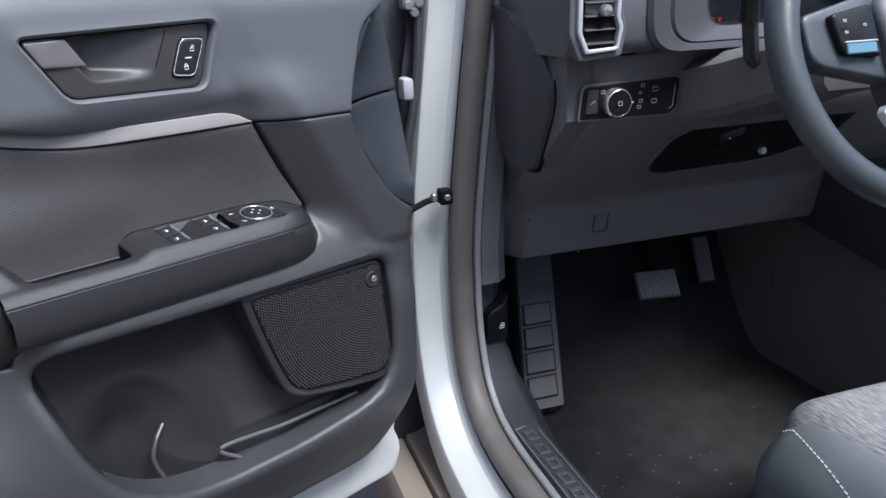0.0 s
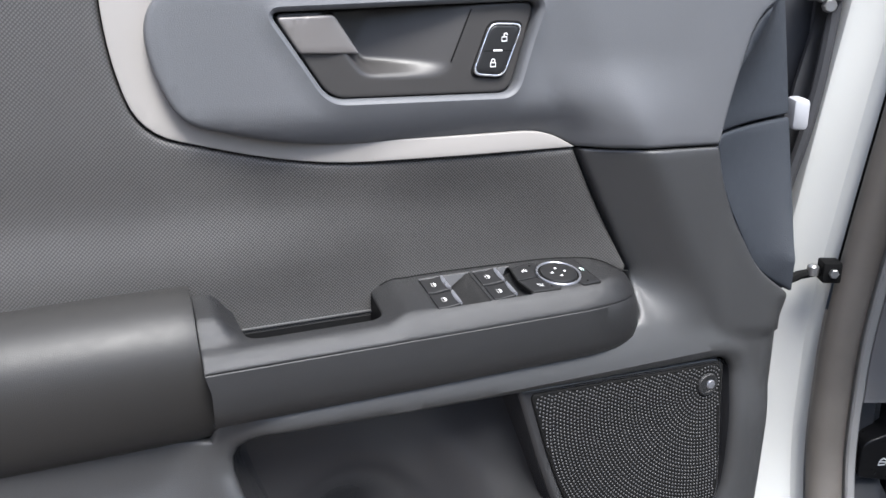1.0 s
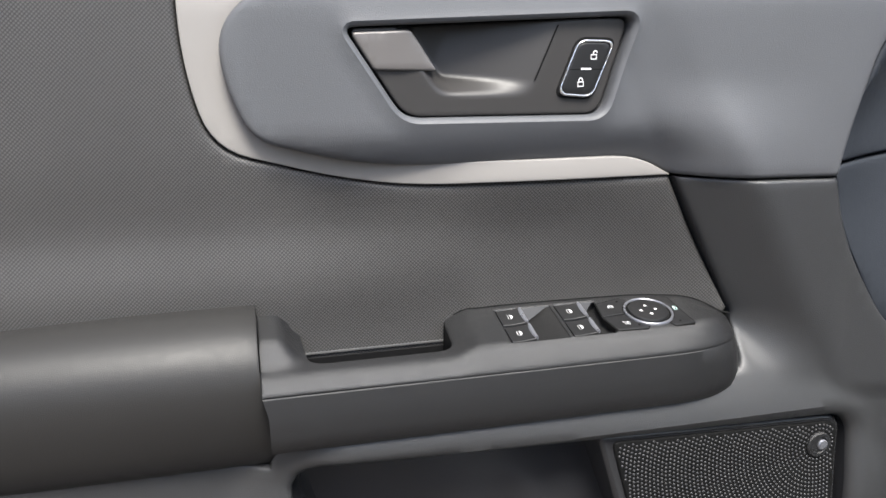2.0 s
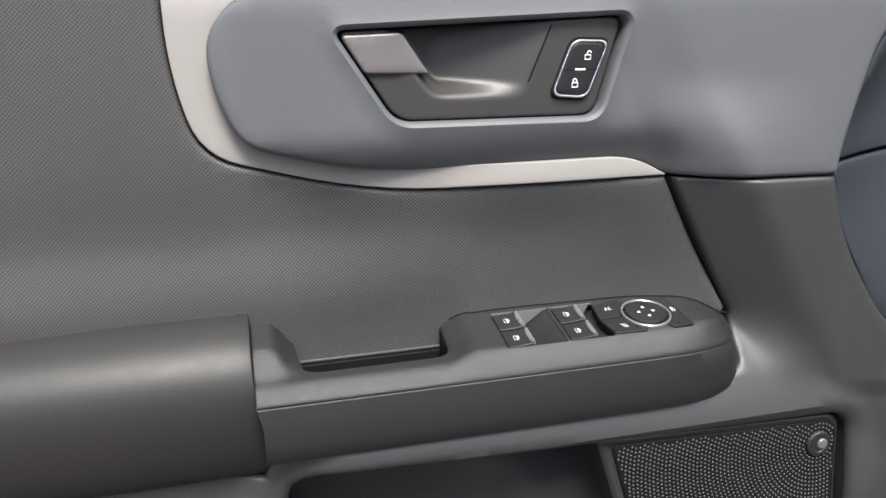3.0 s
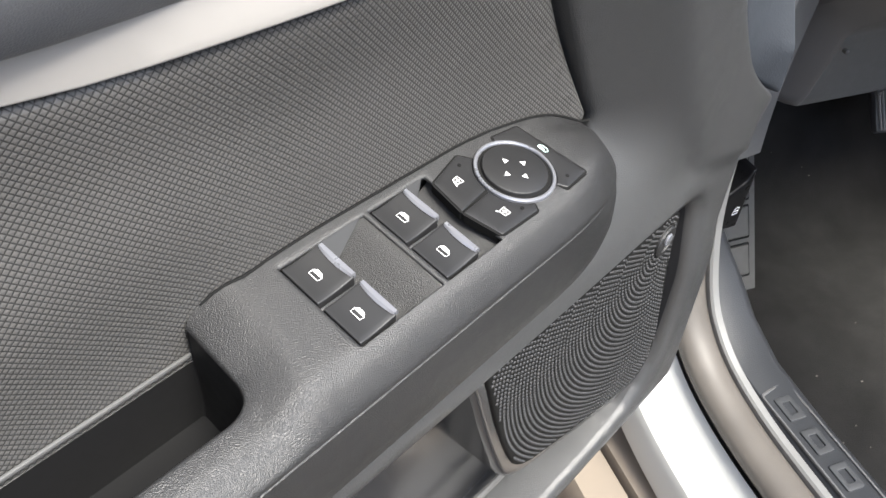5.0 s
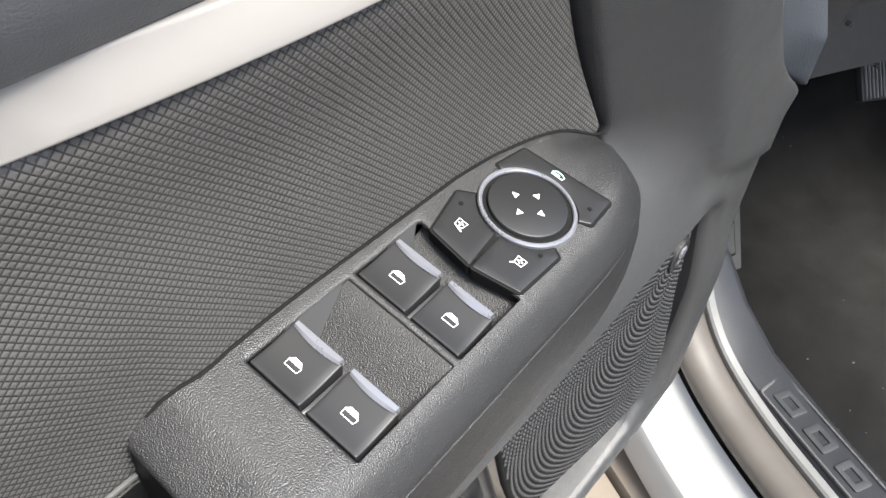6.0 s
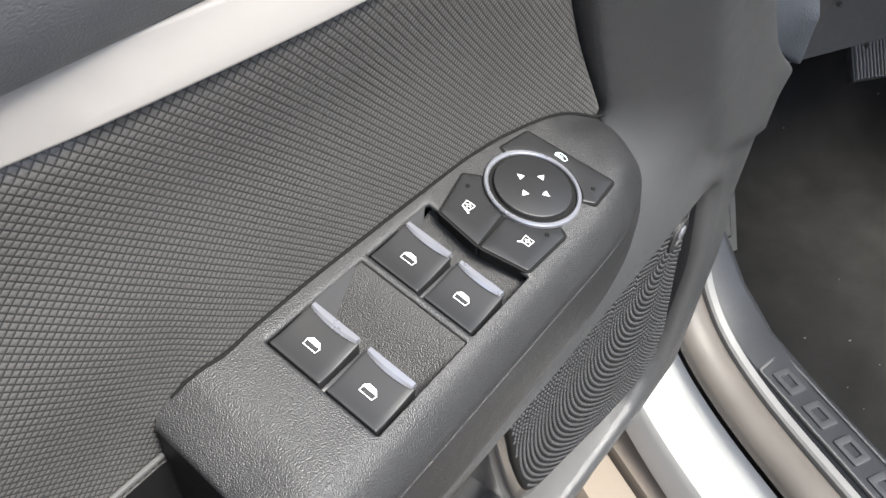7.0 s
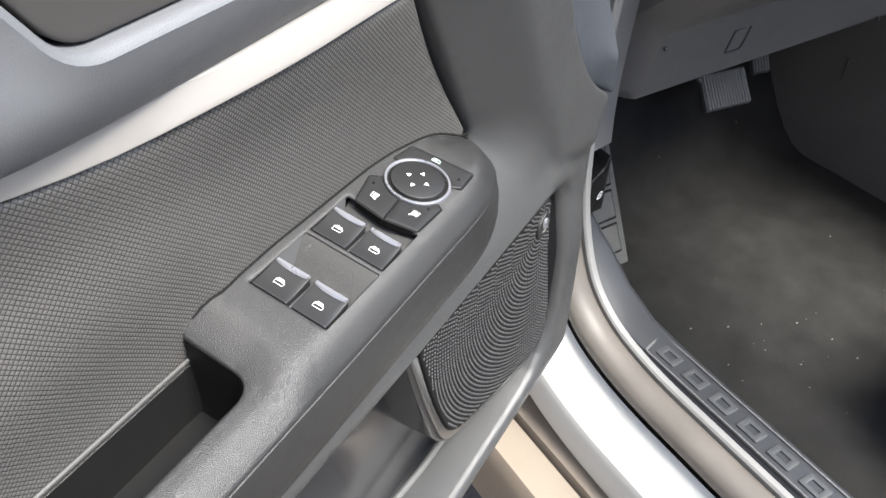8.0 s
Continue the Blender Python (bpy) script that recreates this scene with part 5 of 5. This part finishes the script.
for s in (-1, 1):
    sp = part("spoke", relief(rounded([(s * 0.165, 0.035, 0.01), (s * 0.06, 0.06, 0.01), (s * 0.055, -0.045, 0.01), (s * 0.16, -0.02, 0.02)]), lambda a, b, d: Vector((a, b, 0.012 - d)), step=0.02, edge=0.006, r=0.004, skirt=0.02), M_WHEEL, wheel)
    part("key_pad", relief(rounded([(s * 0.135, 0.032, 0.006), (s * 0.078, 0.042, 0.006), (s * 0.074, -0.018, 0.006), (s * 0.125, -0.012, 0.01)]), lambda a, b, d: Vector((a, b, 0.022 - d)), step=0.02, edge=0.004, r=0.003, skirt=0.01), M_GLOSSBLACK, sp)
    part("key_edge", box(min(s * 0.124, s * 0.08), max(s * 0.124, s * 0.08), -0.002, 0.0005, 0.02, 0.025, 0.0008, 1), M_PALE, sp)
    part("key_rocker", box(min(s * 0.122, s * 0.082), max(s * 0.122, s * 0.082), -0.014, -0.002, 0.02, 0.0245, 0.001, 1), M_KEYREFLECT, sp, "rocker key with a blue reflection in its colour")
    for x, y in ((0.118, 0.024), (0.118, 0.011), (0.092, 0.018)):
        part("key_sign", ink_line([(s * x - 0.002, y - 0.001), (s * x + 0.002, y - 0.001), (s * x + 0.002, y + 0.001), (s * x - 0.002, y + 0.001)], 0.001, lambda a, b: Vector((a, b, 0.0225))), M_DIMINK, sp)
    part("spoke_trim", relief(rounded([(s * 0.07, -0.07, 0.004), (s * 0.02, -0.14, 0.004), (s * 0.005, -0.155, 0.004), (s * 0.03, -0.155, 0.004), (s * 0.078, -0.08, 0.004)]), lambda a, b, d: Vector((a, b, 0.014 - d)), step=0.02, edge=0.004, r=0.002, skirt=0.01), M_SILVER, wheel, "satin silver spoke trim")
part("lower_spoke", relief(rounded([(-0.062, -0.04, 0.01), (-0.03, -0.16, 0.01), (0.03, -0.16, 0.01), (0.062, -0.04, 0.01)]), lambda a, b, d: Vector((a, b, 0.006 - d)), step=0.02, edge=0.006, r=0.004, skirt=0.02), M_SMOOTH, wheel)

# console
console = thing("centre_console", pose(0, 0, 0), "dark plastic side of the centre console", "console")
part("side", loft([[Vector((x, y, z)) for y, z in ((0.2, 0.42), (1.78, 0.42), (1.78, 0.86), (1.42, 0.80), (1.2, 0.765), (0.2, 0.765))] for x in (1.38, 1.39, 1.62)]), M_DASH, console)
part("upper_side", loft([[Vector((x, y, z)) for y, z in ((0.2, 0.77), (1.2, 0.77), (1.42, 0.805), (1.6, 0.87), (1.4, 0.95), (0.2, 0.9))] for x in (1.365, 1.375, 1.62)]), M_KICK, console)
# Raised pale strip standing in for a slit in the console side.
part("side_slit", box(1.376, 1.381, 1.508, 1.514, 0.62, 0.665, 0.001, 1), M_REST, console)

# seat
seat = thing("front_seat", pose(0, 0, 0), "grey cloth front seat with teal grey vinyl bolster", "car seat")


def pad(x0, x1, y0, y1, z0, z1, bev, crown):
    bm = box(x0, x1, y0, y1, z0, z1, bev, 6)
    bmesh.ops.subdivide_edges(bm, edges=[e for e in bm.edges if e.calc_length() > 0.08], cuts=6, use_grid_fill=True)
    for v in bm.verts:
        k = max(0.0, 1 - ((v.co.x - (x0 + x1) / 2) / (x1 - x0) * 2) ** 2) * max(0.0, 1 - ((v.co.y - (y0 + y1) / 2) / (y1 - y0) * 2) ** 4)
        if v.co.z > (z0 + z1) / 2:
            v.co.z += crown * k
    return bm


part("cushion", pad(0.945, 1.335, 0.3, 0.985, 0.5, 0.688, 0.06, 0.012), M_SEAT, seat, "streaked grey cloth cushion")
side = pad(0.884, 1.005, 0.3, 0.965, 0.46, 0.68, 0.055, 0.006)
for v in side.verts:
    if v.co.z > 0.55:
        v.co.z -= 0.035 * sm(v.co.x, 0.96, 0.87) + 0.03 * sm(v.co.y, 0.88, 0.965)
from mathutils.bvhtree import BVHTree
side_tree = BVHTree.FromBMesh(side)
bol = part("bolster", side, M_SEATSIDE, seat, "teal grey vinyl side bolster")
part("seat_base", box(0.94, 1.33, 0.35, 0.9, 0.435, 0.52, 0.02), M_DARK, seat)
seam_z = lambda x, y: side_tree.ray_cast(Vector((x, y, 1.0)), Vector((0, 0, -1)))[0].z
for k in range(26):
    w = k / 25
    x, y = 0.94 - 0.047 * w ** 0.8, 0.94 - 0.24 * w
    part("stitch", moved(box(-0.0011, 0.0011, -0.0036, 0.0036, -0.002, 0.0012, 0.0008, 1), pose(x, y, seam_z(x, y), 0, 0, -12)), M_STITCH, seat)

# Unseen walls, added to cut the low sky and give brown reflections.
wall_west = part("wall_west", box(-4.0, -3.7, -8.3, 16, 0.05, 5.6, 0.02), M_WALL)
tagged(wall_west, "unseen plain brown wall added to darken the light from the left", "wall", kind="structure")
wall_south = part("wall_south", box(-3.7, 10, -8.3, -8.0, 0.05, 3.0, 0.02), M_WALL)
tagged(wall_south, "unseen plain brown wall added to dim the low light from behind", "wall", kind="structure")

ground = part("ground", relief(rounded([(-60, -60, 0), (60, -60, 0), (60, 60, 0), (-60, 60, 0)]), lambda x, y, d: Vector((x, y, 0.1 - d)), step=4.0, edge=8.0, r=0.0, skirt=0.0), M_ASPHALT)
tagged(ground, "brown grey asphalt ground beside the car", "ground", kind="structure")
